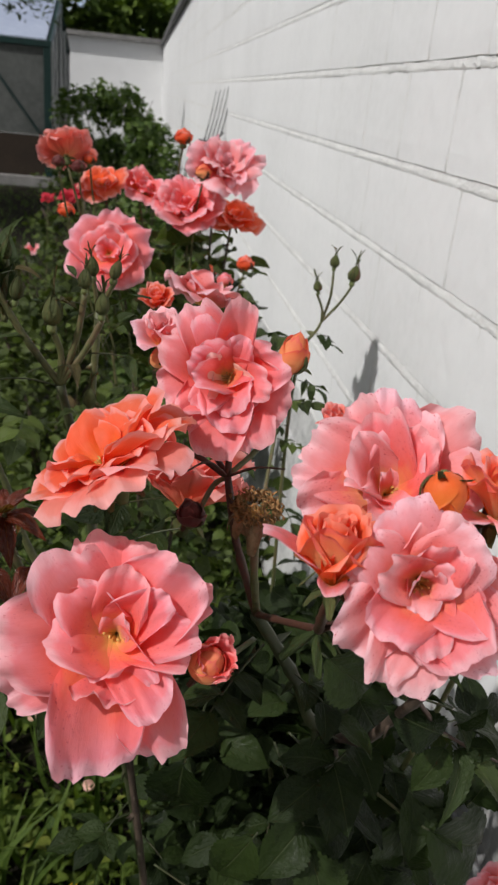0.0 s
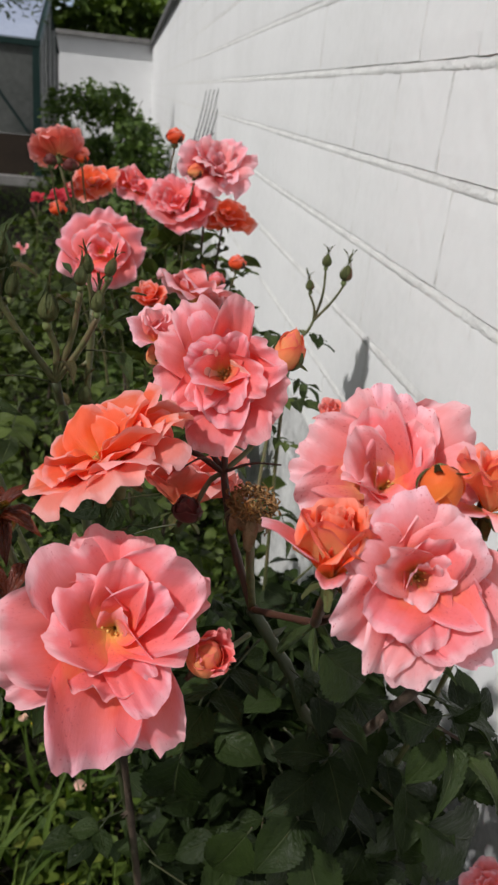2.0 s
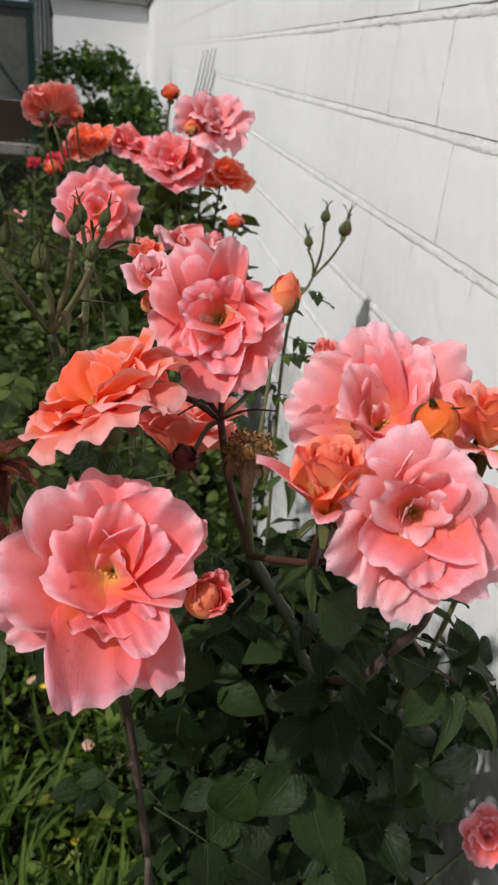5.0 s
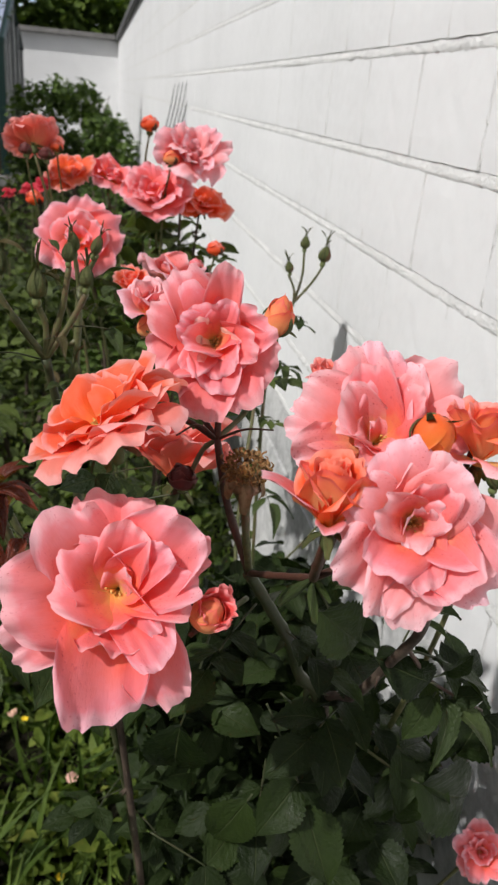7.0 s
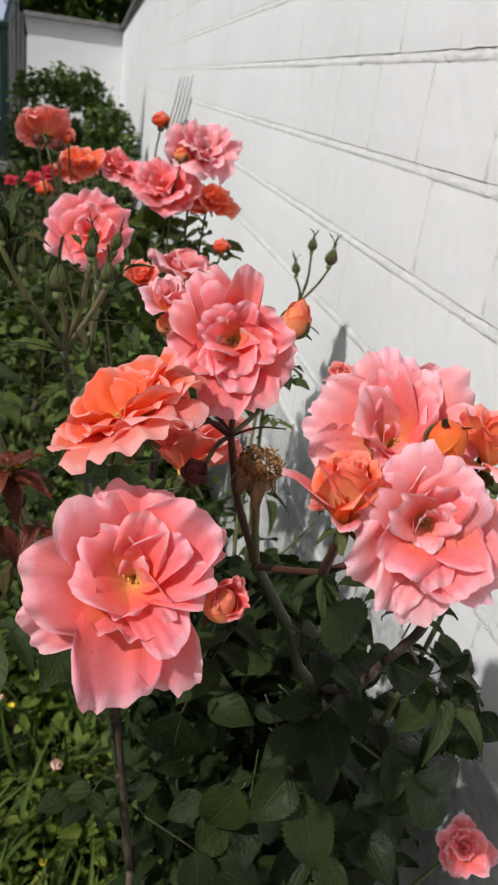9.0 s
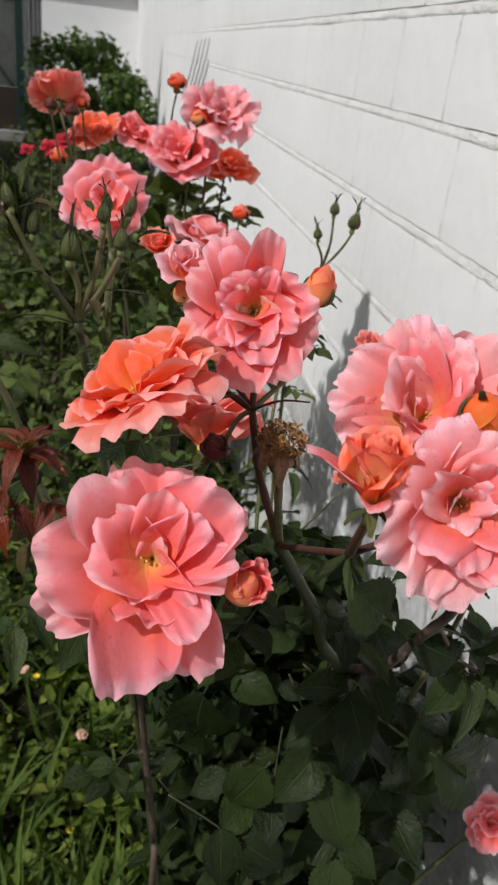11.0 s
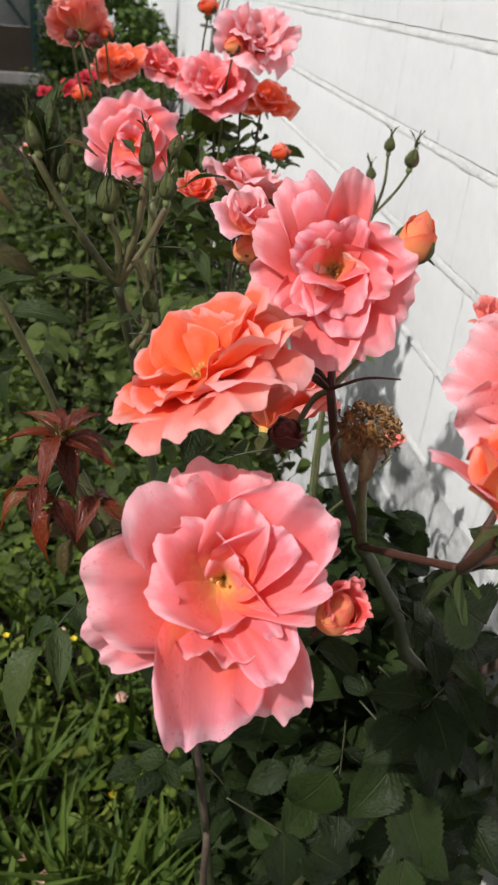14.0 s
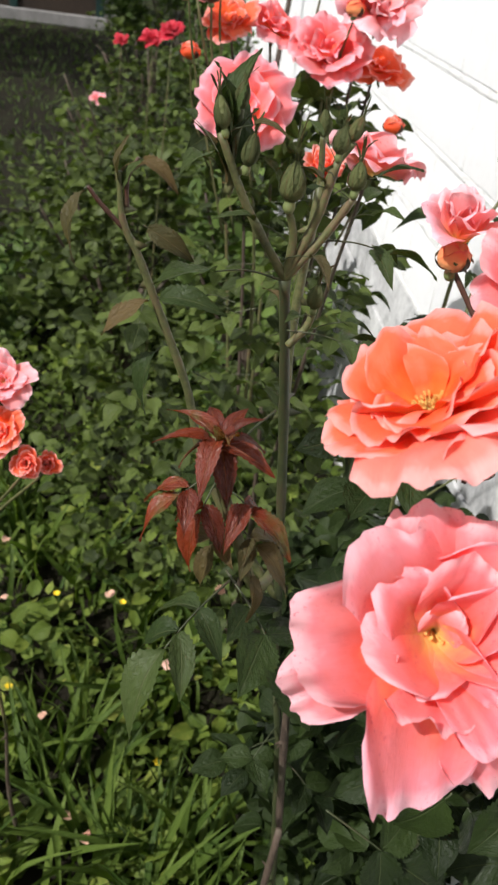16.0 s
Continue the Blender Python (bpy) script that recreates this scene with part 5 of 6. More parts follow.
stem([(0.18, 0.66, -0.02), (0.20, 0.66, 0.6), (0.165, 0.62, 1.0), J2 + Vector((0.006, 0.002, 0.004)), (0.154, 0.560, 1.141), (0.158, 0.525, 1.201), (0.157, 0.492, 1.255), (0.147, 0.475, 1.300), (0.125, 0.462, 1.346)], 0.0066, 0.0046, CANE, cluster, "cane", 5, seed=21)
stem([(0.158, 0.507, 1.230), (0.180, 0.520, 1.198), (0.200, 0.530, 1.174), (0.254, 0.550, 1.127)], 0.0026, 0.0016, STEM_RED, cluster, seed=28)
stem([(0.15, 0.60, 1.075), (0.181, 0.600, 1.050), (0.207, 0.580, 1.040)], 0.0024, 0.0018, STEM, cluster, seed=29)
stem([RJ, (0.096, 0.494, 1.325), (0.1085, 0.502, 1.362)], 0.0034, 0.003, STEM_RED, cluster, seed=22)
stem([RJ, (0.078, 0.466, 1.325), (0.0745, 0.448, 1.352)], 0.0046, 0.0035, STEM_RED, cluster, seed=23)
stem([(0.157, 0.492, 1.262), (0.152, 0.48, 1.34), (0.151, 0.470, 1.390)], 0.003, 0.0025, STEM_RED, cluster, seed=24)
stem([RJ, (0.102, 0.47, 1.322), (0.112, 0.455, 1.345)], 0.0035, 0.003, STEM_RED, cluster, seed=25)
bloom(cluster, (0.382, 0.663, 0.800), (-0.18, -0.65, 0.74), 0.036, PINK, 47, 0, label="coral rose low beside the plinth")
stem([(0.20, 0.66, 0.5), (0.33, 0.68, 0.68), (0.382, 0.67, 0.79)], 0.004, 0.003, STEM, cluster, seed=26)

# low leaves: place, direction, size and number of leaflets
LOW_LEAVES = (((0.01, 0.66, 1.28), (-0.8, -0.3, 0.1), 0.026, 3), ((0.015, 0.62, 0.94), (0.8, -0.4, -0.3), 0.045, 3), ((0.10, 0.60, 1.10), (0.3, -0.6, -0.5), 0.05, 3), ((0.16, 0.60, 1.05), (0.4, -0.4, -0.6), 0.05, 3))

# ---- buds on the side shoots ----
shoot = thing("rose_bush", pose(0.05, 0.75, 0), "tall rose shoots with green buds and red young leaves", "rose bush", "coral roses along the wall")
NODE = Vector((-0.069, 0.710, 1.345))
stem([(0.05, 0.75, -0.02), (0.036, 0.742, 0.5), (0.018, 0.74, 0.70), (0.0, 0.74, 0.85), (-0.02, 0.74, 0.98), (-0.045, 0.74, 1.19), (-0.058, 0.725, 1.28), NODE], 0.0072, 0.0052, STEM_DARK, shoot, "cane", 10, seed=31)
for k, (c, r) in enumerate((((-0.114, 0.706, 1.432), 0.0062), ((-0.073, 0.705, 1.402), 0.0100), ((-0.051, 0.705, 1.425), 0.0064), ((-0.039, 0.705, 1.408), 0.0072), ((-0.048, 0.714, 1.334), 0.0070))):
    c = Vector(c)
    bud(shoot, c, (0.05 - 0.3 * (k == 0), 0.12, 0.98), r * 0.88, LEAF_LIGHT, 70 + k, 0, "closed green rosebud with long sepal tips", 1.0, 4.2 if k == 0 else 3.5)
    for q in range(3):
        leaf(shoot, c - Vector((0, 0, r * (2.0 + 1.2 * q))), (math.cos(2.2 * q + k), math.sin(2.2 * q + k) - 0.2, 0.9), 0.0115 + 0.002 * q, LEAF_LIGHT if (q + k) % 3 else LEAF_BRONZE, 900 + 5 * k + q, count=1)
    a = NODE if k < 4 else Vector((-0.060, 0.714, 1.30))
    stem([a, (a + c) / 2 + Vector((-0.004 if k == 0 else 0.003, 0, -0.004)), c - Vector((0, 0, r * 1.6))], 0.0042, 0.0034, STEM, shoot, seed=80 + k)
for k in range(8):
    a = k * 2.4
    leaf(shoot, (-0.109, 0.712, 1.392 + 0.004 * k), (math.cos(a) * 0.28, math.sin(a) * 0.28, 1.0), 0.020 + 0.004 * (k % 3), LEAF_LIGHT if k % 3 else LEAF_BRONZE, 940 + k, up=(math.cos(a), math.sin(a), 0.2), count=1, stalk=0.15)
for k, (c, r) in enumerate((((-0.097, 0.708, 1.415), 0.0056), ((-0.104, 0.714, 1.44), 0.0046))):
    bud(shoot, Vector(c), (0.15, 0.05, 0.98), r, LEAF_LIGHT, 945 + k, 30, "closed green rosebud with long sepal tips", 1.0, 4.4)
    stem([(-0.107, 0.712, 1.39), (Vector(c) + Vector((-0.107, 0.712, 1.39))) / 2, Vector(c) - Vector((0, 0, r * 1.6))], 0.0034, 0.0030, STEM, shoot, seed=950 + k)
stem([(-0.028, 0.74, 1.05), (-0.075, 0.748, 1.12), (-0.105, 0.75, 1.19), (-0.119, 0.75, 1.244), (-0.141, 0.75, 1.30), (-0.155, 0.75, 1.335), (-0.165, 0.75, 1.356), (-0.168, 0.75, 1.385)], 0.0058, 0.0030, STEM, shoot, "cane", 6, seed=33)
stem([(-0.035, 0.738, 1.09), (-0.062, 0.675, 1.13), (-0.085, 0.65, 1.202), (-0.099, 0.647, 1.247), (-0.103, 0.646, 1.275)], 0.0070, 0.0052, STEM, shoot, seed=34)
for k in range(12):
    a = k * 2.4
    leaf(shoot, (-0.102, 0.646, 1.268 + 0.002 * (k % 4)), (math.cos(a) * (0.45 + 0.05 * k), math.sin(a) * (0.45 + 0.05 * k), 0.95 - 0.11 * k), 0.019 + 0.003 * (k % 3), LEAF_RED, 100 + k, count=1, label="glossy red young leaf", stalk=0.12)
for k, (p, d, n) in enumerate((((-0.101, 0.646, 1.250), (-0.9, -0.35, -0.25), 3), ((-0.100, 0.646, 1.246), (-0.5, -0.8, -0.5), 3), ((-0.097, 0.648, 1.240), (0.75, -0.5, -0.15), 3), ((-0.088, 0.650, 1.212), (0.7, -0.6, -0.2), 3), ((-0.090, 0.650, 1.215), (-0.6, -0.6, -0.7), 3), ((-0.080, 0.654, 1.185), (0.6, -0.7, -0.6), 1))):
    leaf(shoot, p, d, 0.026 - 0.001 * k, LEAF_RED if k < 3 else LEAF_BRONZE, 110 + k, count=n, stalk=0.9)
stem([(-0.045, 0.742, 1.19), (-0.050, 0.762, 1.28), (-0.045, 0.775, 1.385)], 0.0056, 0.0048, STEM, shoot, "cane", 6, seed=35)
for k in range(1, 4, 2):
    c = Vector((-0.045 + 0.009 * (k - 1.5), 0.775 - 0.004 * k, 1.408 + 0.012 * (k % 2)))
    bud(shoot, c, (0.22 * (k - 1.5), -0.1, 0.96), 0.0052, LEAF_LIGHT, 75 + k, 20 * k, "closed green rosebud with long sepal tips", 1.0, 4.4)
    stem([(-0.045, 0.775, 1.375), (c + Vector((-0.045, 0.775, 1.375))) / 2, c - Vector((0, 0, 0.008))], 0.0034, 0.0028, STEM, shoot, seed=86 + k)
for k, (p, d, s, mt) in enumerate((((-0.186, 0.750, 1.375), (-0.74, -0.39, -0.55), 0.026, LEAF_BRONZE), ((-0.157, 0.750, 1.394), (0.86, -0.51, 0.00), 0.020, LEAF_BRONZE), ((-0.153, 0.750, 1.355), (0.82, -0.49, -0.29), 0.026, LEAF_BRONZE), ((-0.146, 0.750, 1.308), (-0.80, -0.46, -0.38), 0.024, LEAF_BRONZE),
                                   ((-0.144, 0.750, 1.308), (0.82, -0.29, 0.49), 0.032, LEAF_LIGHT), ((-0.139, 0.750, 1.273), (-0.77, -0.37, -0.52), 0.027, LEAF_LIGHT), ((-0.167, 0.750, 1.375), (-0.30, -0.24, 0.92), 0.020, LEAF_BRONZE), ((-0.167, 0.750, 1.375), (0.03, -0.30, 0.95), 0.019, LEAF_LIGHT), ((-0.167, 0.752, 1.378), (0.2, 0.2, 0.95), 0.016, LEAF_BRONZE))):
    leaf(shoot, p, d, s, mt, 960 + k, up=(-0.6, -0.35, 0.7), count=1, stalk=0.12)
for k, (a, b) in enumerate((((-0.165, 0.75, 1.352), (-0.186, 0.75, 1.375)), ((-0.163, 0.75, 1.365), (-0.157, 0.75, 1.394)))):
    stem([a, (Vector(a) + Vector(b)) / 2 + Vector((-0.003, 0, 0.002)), b], 0.0024, 0.0018, STEM_RED, shoot, seed=970 + k)
for k, (p, d, s, mt) in enumerate((((-0.072, 0.708, 1.345), (-0.8, -0.5, 0.5), 0.026, LEAF_LIGHT), ((-0.05, 0.71, 1.37), (1, -0.2, 0.2), 0.020, LEAF_LIGHT), ((-0.062, 0.715, 1.31), (0.9, -0.3, 0.2), 0.024, LEAF_LIGHT), ((-0.06, 0.718, 1.25), (-0.5, -0.7, 0.1), 0.034, LEAF),
                                   ((-0.08, 0.68, 1.13), (-0.6, -0.6, -0.1), 0.036, LEAF_LIGHT), ((-0.085, 0.67, 1.15), (0.5, -0.7, -0.2), 0.036, LEAF))):
    leaf(shoot, p, d, s * (1.15 if mt == LEAF_BRONZE else 1.1), mt, 130 + k, count=1 if k % 3 == 0 else 3 if s < 0.027 else 5)

for k, (p, d, s) in enumerate((((0.0, 0.74, 0.86), (-0.9, -0.35, 0.05), 0.034), ((-0.004, 0.74, 0.88), (-0.6, -0.7, -0.1), 0.032), ((0.004, 0.74, 0.83), (0.6, -0.6, -0.1), 0.030))):
    leaf(shoot, p, d, s, LEAF, 150 + k, count=3)

# leaves of the front bushes
for k, (p, d, s, mt) in enumerate((((0.11, 0.60, 1.11), (0.6, -0.5, -0.3), 0.04, LEAF), ((0.09, 0.575, 1.2), (0.7, -0.6, -0.2), 0.03, LEAF), ((0.075, 0.57, 1.22), (-0.5, -0.5, -0.1), 0.035, LEAF), ((0.13, 0.66, 1.0), (0.5, -0.8, -0.1), 0.042, LEAF), ((0.13, 0.68, 0.95), (-0.3, -0.9, 0.0), 0.04, LEAF),
                                   ((0.14, 0.7, 0.9), (0.9, -0.4, 0.0), 0.042, LEAF), ((0.03, 0.62, 1.28), (-0.7, 0.1, -0.1), 0.035, LEAF))):
    leaf(front, p, d, s, mt, 160 + k, count=5)
for k, (p, d, s, mt) in enumerate((((0.175, 0.54, 1.2), (0.8, 0.1, -0.3), 0.036, LEAF), ((0.18, 0.56, 1.17), (0.8, -0.5, -0.2), 0.034, LEAF_LIGHT), ((0.185, 0.63, 1.06), (0.7, -0.6, -0.2), 0.042, LEAF), ((0.19, 0.64, 1.0), (0.2, -0.9, -0.3), 0.046, LEAF), ((0.2, 0.65, 0.95), (0.8, -0.3, -0.2), 0.046, LEAF),
                                   ((0.2, 0.66, 0.9), (-0.3, -0.8, -0.3), 0.046, LEAF), ((0.21, 0.66, 0.8), (0.5, -0.8, -0.2), 0.046, LEAF), ((0.185, 0.60, 1.12), (-0.6, -0.4, 0.0), 0.045, LEAF), ((0.17, 0.535, 1.21), (0.5, 0.6, 0.2), 0.03, LEAF_LIGHT), ((0.16, 0.51, 1.25), (-0.2, 0.9, 0.2), 0.03, LEAF))):
    leaf(cluster, p, d, s, mt, 190 + k, count=5)
for k, (p, d, s) in enumerate((((0.150, 0.95, 1.245), (0.7, -0.4, 0.3), 0.020), ((0.145, 0.95, 1.20), (0.6, -0.5, 0.1), 0.018))):
    leaf(front, p, d, s, LEAF_MID, 240 + k, count=5)
stem([(0.14, 0.72, 0.9), (0.12, 0.85, 1.05), (0.148, 0.95, 1.25)], 0.0045, 0.003, STEM, front, seed=17)
bud(front, DEAD, (0.0, -0.2, 0.97), 0.0098, DUSK, 29, 0, "dark withered bud", 0, 2.4, 0.4, SEPAL_RED)
stem([FORK2, (0.035, 0.598, 1.322), DEAD - Vector((0, 0, 0.012))], 0.003, 0.0024, STEM, front, seed=13)
for k, (a, b) in enumerate((((0.060, 0.588, 1.342), (0.078, 0.585, 1.343)), ((0.030, 0.588, 1.345), (0.016, 0.583, 1.340)))):
    stem([FORK2 if k < 2 else head, a, b], 0.0016, 0.0008, STEM_RED, front, "tendril", seed=14 + k)
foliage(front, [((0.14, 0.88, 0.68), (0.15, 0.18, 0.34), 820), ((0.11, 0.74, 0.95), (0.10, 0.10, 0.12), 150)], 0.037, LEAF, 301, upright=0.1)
for k, (d, L) in enumerate((((-0.75, -0.3, -0.45), 0.030), ((-0.15, -0.4, -0.9), 0.026), ((0.5, 0.1, -0.6), 0.018))):
    part("bract", petal_mesh(L, L * 0.22, 8, 40, 0.35, 0.4, 0.1, LEAF_LIGHT, 230 + k, 6, 9, 0.0, 3.0), cluster, Matrix.Translation(RJ) @ frame_of(d), "pale green bract")
for k, (p, d, s, n) in enumerate((((0.235, 0.60, 1.115), (0.6, 0.2, -0.1), 0.034, 5), ((0.255, 0.61, 1.09), (0.3, -0.2, -0.6), 0.034, 3), ((0.25, 0.60, 1.265), (0.3, -0.1, -0.9), 0.034, 3), ((0.115, 0.57, 1.235), (0.5, -0.2, -0.8), 0.045, 1), ((0.045, 0.57, 1.20), (-0.2, -0.2, -0.9), 0.055, 1))):
    leaf(cluster, p, d, s, LEAF, 250 + k, up=(0, -0.8, 0.6), count=n)
bud(cluster, (0.251, 0.60, 1.300), (0.1, 0.0, 1.0), 0.0085, LEAF_LIGHT, 260, 0, "closed green rosebud beside the wall", 1.0, 3.0)
stem([(0.20, 0.63, 0.95), (0.235, 0.61, 1.13), (0.251, 0.60, 1.285)], 0.0045, 0.003, STEM, cluster, seed=27)
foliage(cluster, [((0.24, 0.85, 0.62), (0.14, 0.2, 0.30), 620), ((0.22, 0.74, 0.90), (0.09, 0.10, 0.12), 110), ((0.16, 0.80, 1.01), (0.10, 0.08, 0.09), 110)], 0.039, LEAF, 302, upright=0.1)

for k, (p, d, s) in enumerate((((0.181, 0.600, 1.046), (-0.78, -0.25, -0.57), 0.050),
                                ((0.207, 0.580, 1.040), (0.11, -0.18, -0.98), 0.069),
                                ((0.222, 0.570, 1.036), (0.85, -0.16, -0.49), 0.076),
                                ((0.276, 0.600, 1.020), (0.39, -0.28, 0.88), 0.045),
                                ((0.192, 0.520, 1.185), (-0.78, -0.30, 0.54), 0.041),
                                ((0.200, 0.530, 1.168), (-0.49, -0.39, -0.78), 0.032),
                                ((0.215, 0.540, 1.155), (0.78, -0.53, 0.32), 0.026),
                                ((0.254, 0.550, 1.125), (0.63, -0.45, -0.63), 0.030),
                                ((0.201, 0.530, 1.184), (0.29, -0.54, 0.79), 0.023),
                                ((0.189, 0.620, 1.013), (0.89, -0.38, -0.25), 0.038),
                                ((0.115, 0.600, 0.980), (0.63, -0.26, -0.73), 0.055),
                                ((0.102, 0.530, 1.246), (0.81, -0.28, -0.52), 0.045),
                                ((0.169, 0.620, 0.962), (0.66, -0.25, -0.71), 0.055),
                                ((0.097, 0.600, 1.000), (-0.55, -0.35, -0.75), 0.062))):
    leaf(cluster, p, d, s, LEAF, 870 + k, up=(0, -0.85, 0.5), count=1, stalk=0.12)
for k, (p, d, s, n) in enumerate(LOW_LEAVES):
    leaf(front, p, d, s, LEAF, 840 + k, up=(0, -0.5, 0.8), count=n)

# ---- the bush of green buds near the wall ----
wallbush = thing("rose_bush", pose(0.24, 1.15, 0), "rose bush with three green buds beside the wall", "rose bush", "coral roses along the wall")
WN = Vector((0.232, 1.145, 1.285))
for k, (c, r) in enumerate((((0.264, 1.133, 1.354), 0.0098), ((0.242, 1.156, 1.364), 0.0076), ((0.219, 1.139, 1.334), 0.0068))):
    c = Vector(c)
    bud(wallbush, c, ((0.15, 0.05, -0.2)[k], 0.1, 0.98), r, LEAF_LIGHT, 90 + k, 0, "closed green rosebud", 1.0, 3.2)
    stem([WN, (WN + c) / 2 + Vector((0.004, 0, -0.006)), c - Vector((0, 0, r * 1.5))], 0.003, 0.0024, STEM, wallbush, seed=92 + k)
stem([(0.24, 1.15, -0.02), (0.22, 1.16, 0.7), (0.205, 1.15, 1.18), WN], 0.006, 0.003, STEM, wallbush, "cane", 6, seed=96)
for k, (p, d, s) in enumerate((((0.212, 1.15, 1.25), (-0.8, -0.3, 0.5), 0.034), ((0.22, 1.15, 1.27), (0.7, -0.5, -0.1), 0.020), ((0.206, 1.15, 1.2), (0.6, -0.6, 0.1), 0.022), ((0.206, 1.15, 1.13), (-0.7, -0.4, 0.2), 0.026), ((0.21, 1.155, 1.0), (0.1, -0.9, 0.2), 0.036))):
    leaf(wallbush, p, d, s, LEAF if k % 2 else LEAF_LIGHT, 220 + k)
half_open(wallbush, (0.302, 1.105, 0.985), (-0.3, -0.3, 0.9), 0.012, CORAL, 98, 0, "small coral rose low beside the wall", 1.7, 3)
stem([(0.21, 1.15, 0.8), (0.27, 1.12, 0.9), (0.302, 1.105, 0.96)], 0.003, 0.0024, STEM, wallbush, seed=99)
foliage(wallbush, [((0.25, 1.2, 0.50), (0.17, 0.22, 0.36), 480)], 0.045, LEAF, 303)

# ---- the far bush with its many blooms ----
mid = thing("rose_bush", pose(0.05, 1.55, 0), "rose bush crowded with coral pink and orange blooms", "rose bush", "coral roses along the wall")
FARB = (((0.059, 1.073, 1.318), (0.34, 0.30, 0.88), 0.044, PALE, "pale pink rose with drooping petals"), ((-0.055, 1.326, 1.316), (-0.16, -0.82, 0.54), 0.055, PINK, "wide open coral pink rose"),
        ((0.114, 1.475, 1.428), (0.25, -0.66, 0.71), 0.064, PALE, "full pale pink rose"), ((0.065, 1.470, 1.364), (-0.15, -0.64, 0.75), 0.056, PINK, "ruffled coral rose"), ((0.146, 1.513, 1.352), (0.16, -0.55, 0.82), 0.042, ORANGE, "orange rose"),
        ((-0.011, 1.522, 1.386), (0.25, -0.35, 0.90), 0.038, PINK, "small coral rose"), ((-0.074, 1.513, 1.389), (-0.15, -0.58, 0.80), 0.036, ORANGE, "small orange rose"), ((-0.127, 1.445, 1.440), (-0.10, 0.75, 0.65), 0.046, CORAL, "pink rose seen from behind its sepals"))
for k, (c, n, r, mt, lab) in enumerate(FARB):
    bloom(mid, c, n, r * 1.12, mt, 400 + k, 33 * k, CUPPED if k in (2, 3, 7) else BROAD, label=lab, stamens=14, ruffle=0.10)
    c = Vector(c)
    n = Vector(n).normalized()
    foot = Vector((0.05 + (c.x - 0.05) * 0.35, 1.5 + (c.y - 1.5) * 0.4, 0.75))
    stem([foot, (foot + c) / 2 + Vector((0.01, 0.02, 0.06)), c - n * r * 0.3], 0.005, 0.003, STEM if k % 2 else CANE, mid, "cane", 4, seed=410 + k)
half_open(mid, (0.0095, 1.066, 1.322), (-0.14, -0.46, 0.87), 0.019, ORANGE, 420, 0, "small half open orange rose", 1.5, 4)
for k, (c, r, mt, g) in enumerate((((0.054, 1.513, 1.482), 0.015, ORANGE, 0), ((-0.1276, 1.438, 1.363), 0.014, ORANGE, 0), ((0.157, 1.390, 1.308), 0.0145, ORANGE, 0), ((0.127, 1.398, 1.277), 0.014, PINK, 0), ((0.104, 1.423, 1.284), 0.012, ORANGE, 0), ((-0.093, 1.46, 1.44), 0.011, ORANGE, 0), ((-0.04, 1.5, 1.345), 0.012, WITHERED, 0), ((0.083, 1.425, 1.438), 0.013, BUDDY, 0), ((-0.135, 1.396, 1.438), 0.010, DUSK, 0), ((-0.106, 1.398, 1.433), 0.011, DUSK, 0))):
    c = Vector(c)
    if g:
        half_open(mid, c, (0.2 if k == 2 else 0, -0.05, 1), r, mt, 430 + k, 0, "orange rosebud about to open", 1.7, 3)
    else:
        bud(mid, c, (0, 0.05, 1), r, mt, 430 + k, 0, "small closed rosebud", 0, 2.4, 0.3, SEPAL_RED)
    stem([Vector((0.05 + (c.x - 0.05) * 0.6, c.y + 0.03, 1.12)), (c.x * 0.9, c.y + 0.02, c.z - 0.09), c - Vector((0, 0, r * 1.0))], 0.003, 0.0022, STEM, mid, seed=440 + k)
stem([(0.05, 1.55, -0.02), (0.07, 1.53, 0.4), (0.05, 1.5, 0.78)], 0.010, 0.007, CANE, mid, "cane", 8, seed=450)
rg = random.Random(15)
for k in range(46):
    p = Vector((rg.uniform(-0.18, 0.12), rg.uniform(1.12, 1.65), rg.uniform(0.9, 1.30)))
    if p.z > 1.20 and p.y < 1.3:
        p.z -= 0.12
    a = rg.uniform(0, 6.28)
    leaf(mid, p, (math.cos(a), math.sin(a), rg.uniform(-0.4, 0.3)), rg.uniform(0.028, 0.042), LEAF_MID, 460 + k)
foliage(mid, [((0.06, 1.5, 0.66), (0.24, 0.33, 0.42), 620), ((-0.22, 1.75, 0.45), (0.22, 0.3, 0.40), 420), ((0.05, 1.52, 1.22), (0.16, 0.16, 0.13), 340)], 0.038, LEAF_MID, 304)

# ---- bushes at the bed's edge ----
edge = thing("rose_bush", pose(-0.34, 1.05, 0), "low rose bush with small orange and pink blooms", "rose bush", "coral roses along the wall")
for k, (c, r, mt) in enumerate((((-0.296, 0.985, 1.095), 0.034, PALE), ((-0.298, 0.955, 1.052), 0.030, ORANGE), ((-0.270, 0.935, 1.030), 0.020, ORANGE), ((-0.252, 0.955, 1.016), 0.015, ORANGE))):
    if k < 2:
        bloom(edge, c, (-0.13, -0.69, 0.71), r, mt, 500 + k, label="small pink rose" if k == 0 else "small orange rose")
    else:
        half_open(edge, c, (0.0, -0.8, 0.6), r * 0.75, mt, 500 + k, 0, "small orange rose, half open", 1.6, 4)
    c = Vector(c)
    stem([(-0.35, 1.05, 0.4), (-0.36, 1.03, 0.8), c - Vector((0.0, -0.01, 0.01))], 0.004, 0.0025, STEM, edge, seed=510 + k)
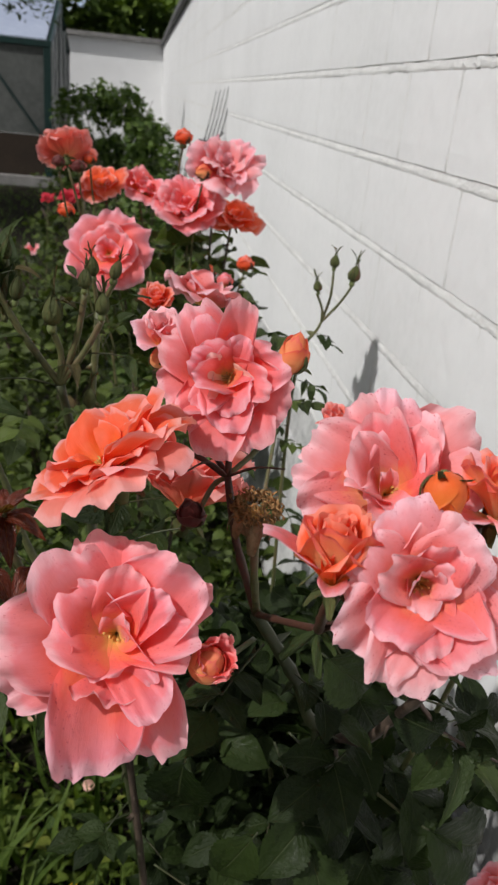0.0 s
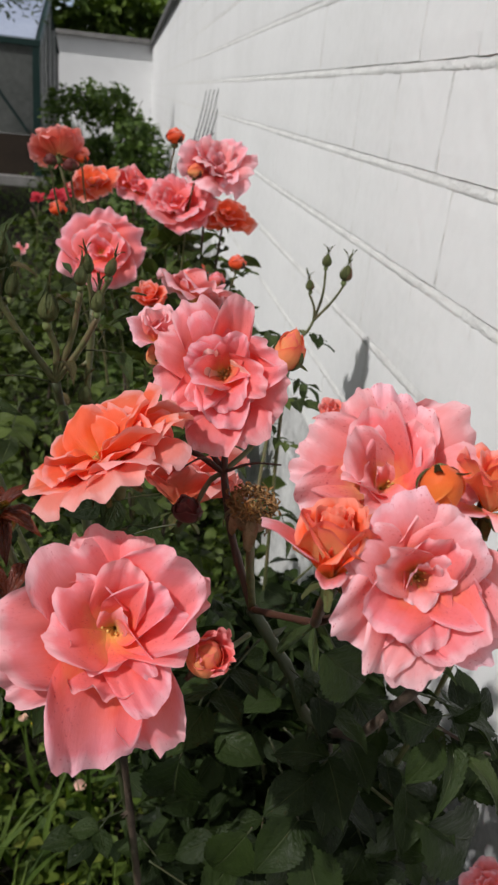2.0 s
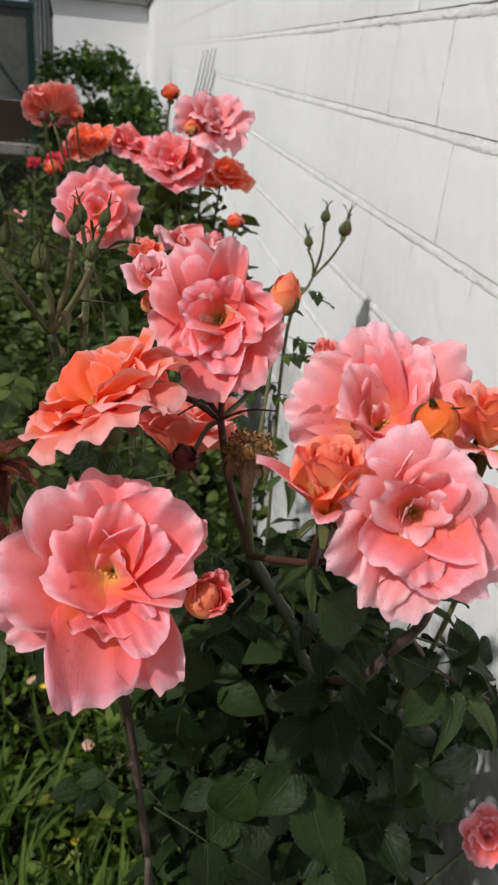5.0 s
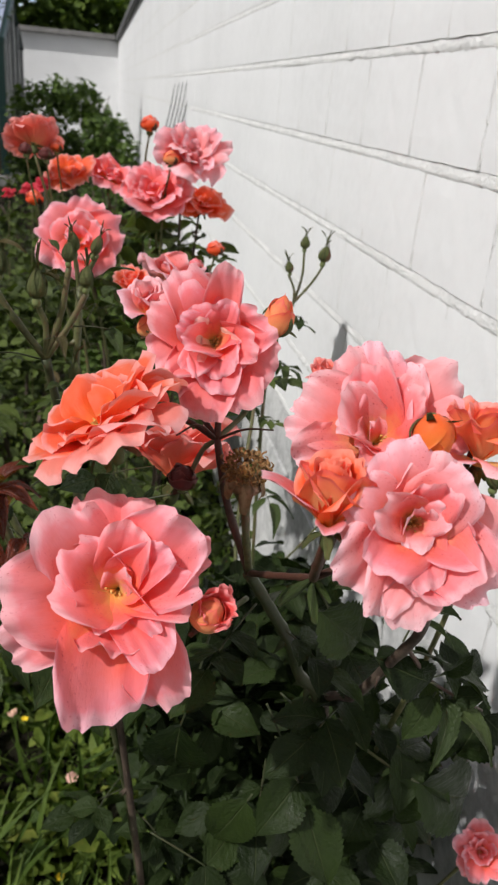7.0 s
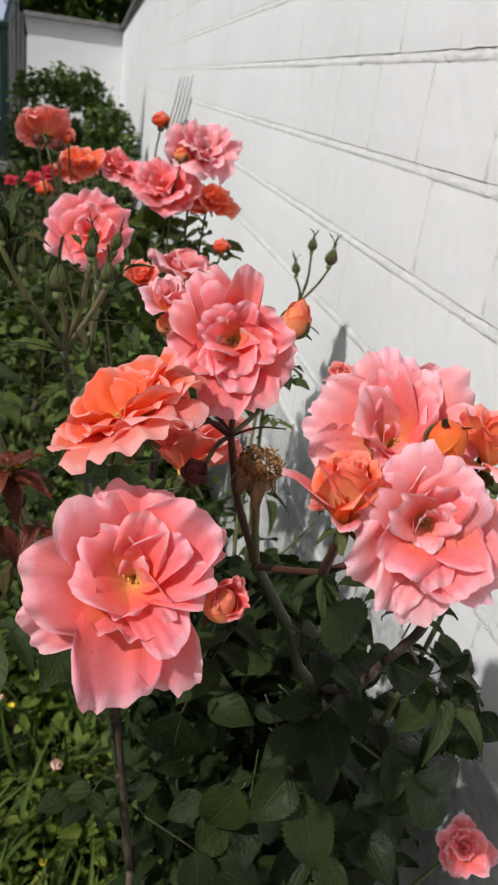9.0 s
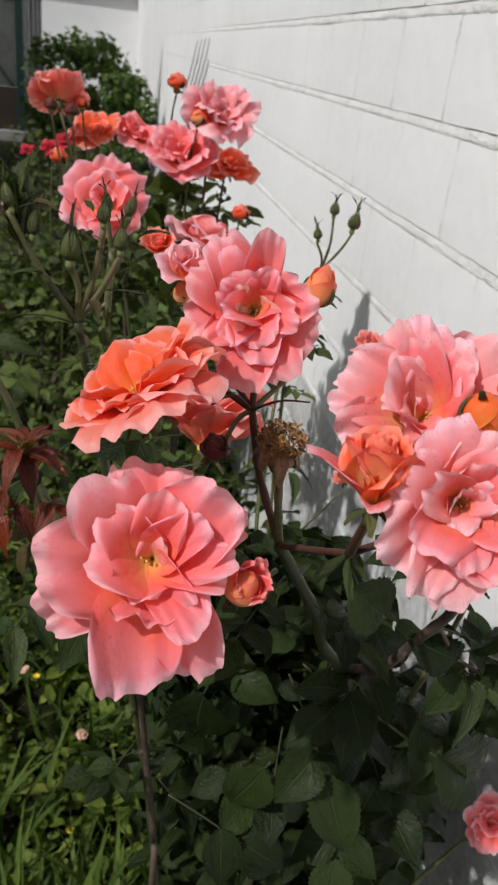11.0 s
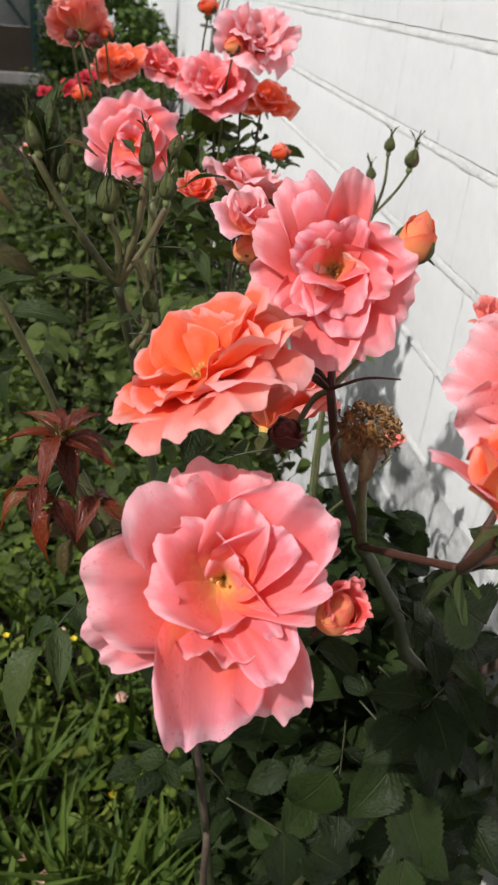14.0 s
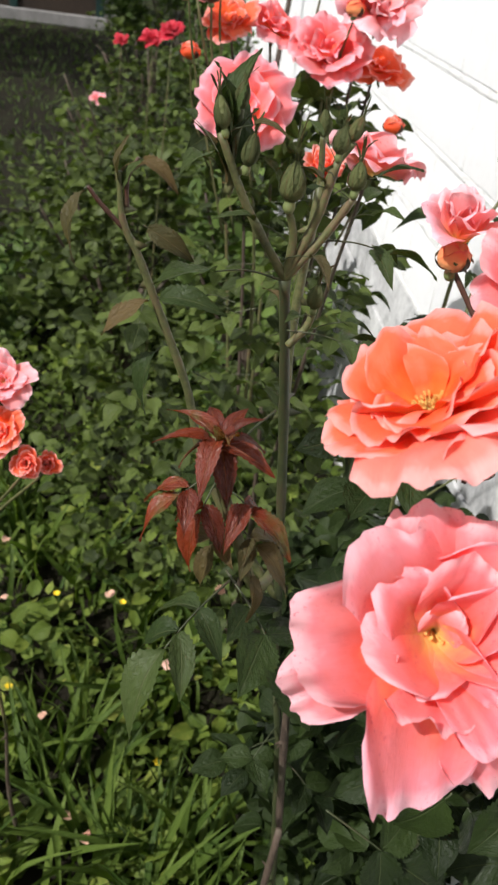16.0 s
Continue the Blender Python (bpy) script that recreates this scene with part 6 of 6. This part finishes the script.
stem([(-0.34, 1.05, -0.02), (-0.36, 1.06, 0.2), (-0.35, 1.05, 0.42)], 0.007, 0.004, CANE, edge, "cane", 4, seed=515)

redbush = thing("rose_bush", pose(-0.25, 2.7, 0), "rose bush with deep red blooms", "rose bush", "coral roses along the wall")
for k, (c, r, mt) in enumerate((((-0.229, 2.72, 1.203), 0.040, DEEP), ((-0.171, 2.50, 1.255), 0.038, DEEP), ((-0.36, 3.3, 1.12), 0.030, DEEP), ((-0.494, 3.825, 0.814), 0.042, PALE))):
    bloom(redbush, c, (-0.13, -0.5, 0.86), r, mt, 530 + k, label="deep red rose" if mt == DEEP else "pale pink rose", stamens=0)
    c = Vector(c)
    stem([(c.x - 0.03, c.y + 0.05, 0.3), (c.x - 0.02, c.y + 0.04, 0.7), c - Vector((0, 0, 0.01))], 0.004, 0.003, STEM, redbush, seed=540 + k)
foliage(redbush, [((-0.26, 2.75, 0.62), (0.35, 0.5, 0.5), 1100), ((-0.45, 2.3, 0.25), (0.35, 0.35, 0.22), 420)], 0.034, LEAF_MID, 305)
foliage(redbush, [((-0.95, 3.7, 0.28), (0.6, 0.9, 0.34), 900), ((-0.45, 3.6, 0.35), (0.35, 0.5, 0.4), 350)], 0.05, LEAF_MID, 306)

# ---- small things on the ground ----
for k, (x, y) in enumerate(((-0.36, 1.62), (-0.20, 1.60), (-0.42, 1.35), (-0.10, 1.18))):
    fl = thing("wild_flower", pose(x, y, 0), "tiny yellow wild flower in the grass", "flower", "yellow wild flowers")
    part("stalk", mesh("stalk", *tube_arrays([(x, y, 0), (x + 0.005, y, 0.06), (x, y - 0.01, 0.13)], 0.0015, 0.001, 4), GRASS), fl, Matrix.Identity(4))
    for q in range(5):
        part("petal", petal_mesh(0.010, 0.009, 50, 70, 0.2, 0.2, 0.05, YELLOW, 600 + q, 4, 4), fl, Matrix.Translation((x, y - 0.01, 0.13)) @ Matrix.Rotation(q * 1.257, 4, "Z"))
rg = random.Random(21)
for k in range(14):
    p = Vector((rg.uniform(-0.6, 0.05), rg.uniform(0.95, 1.9), rg.uniform(0.08, 0.13)))
    ob = solid("fallen_petal", petal_mesh(0.026, 0.026, 70, 95, 0.25, 0.3, 0.1, FALLEN, 620 + k, 5, 5), Matrix.Translation(p) @ Euler((rg.uniform(-0.5, 0.5), rg.uniform(-0.5, 0.5), rg.uniform(0, 6))).to_matrix().to_4x4(), "faded pink rose petal fallen among the weeds", "petal", "", "fallen petals")

# ---- the wall's blocks ----
rg = random.Random(33)
for k in range(-6, 5):
    y = PHASE.get(k, 1.4) - 30 * BLOCK
    while y < 6.3:
        y += BLOCK
        if 0.55 < y < 6.2:
            ob = new("block", rg.choice(_grey_blocks if k == -6 else _blocks))
            put(ob, Matrix.Translation((WALL_X + rg.uniform(-0.0006, 0.0006), y + BLOCK / 2, JOINT0 + (k + 0.5) * COURSE)) @ Matrix.Rotation(rg.uniform(-0.002, 0.002), 4, "Z"), wall_east)
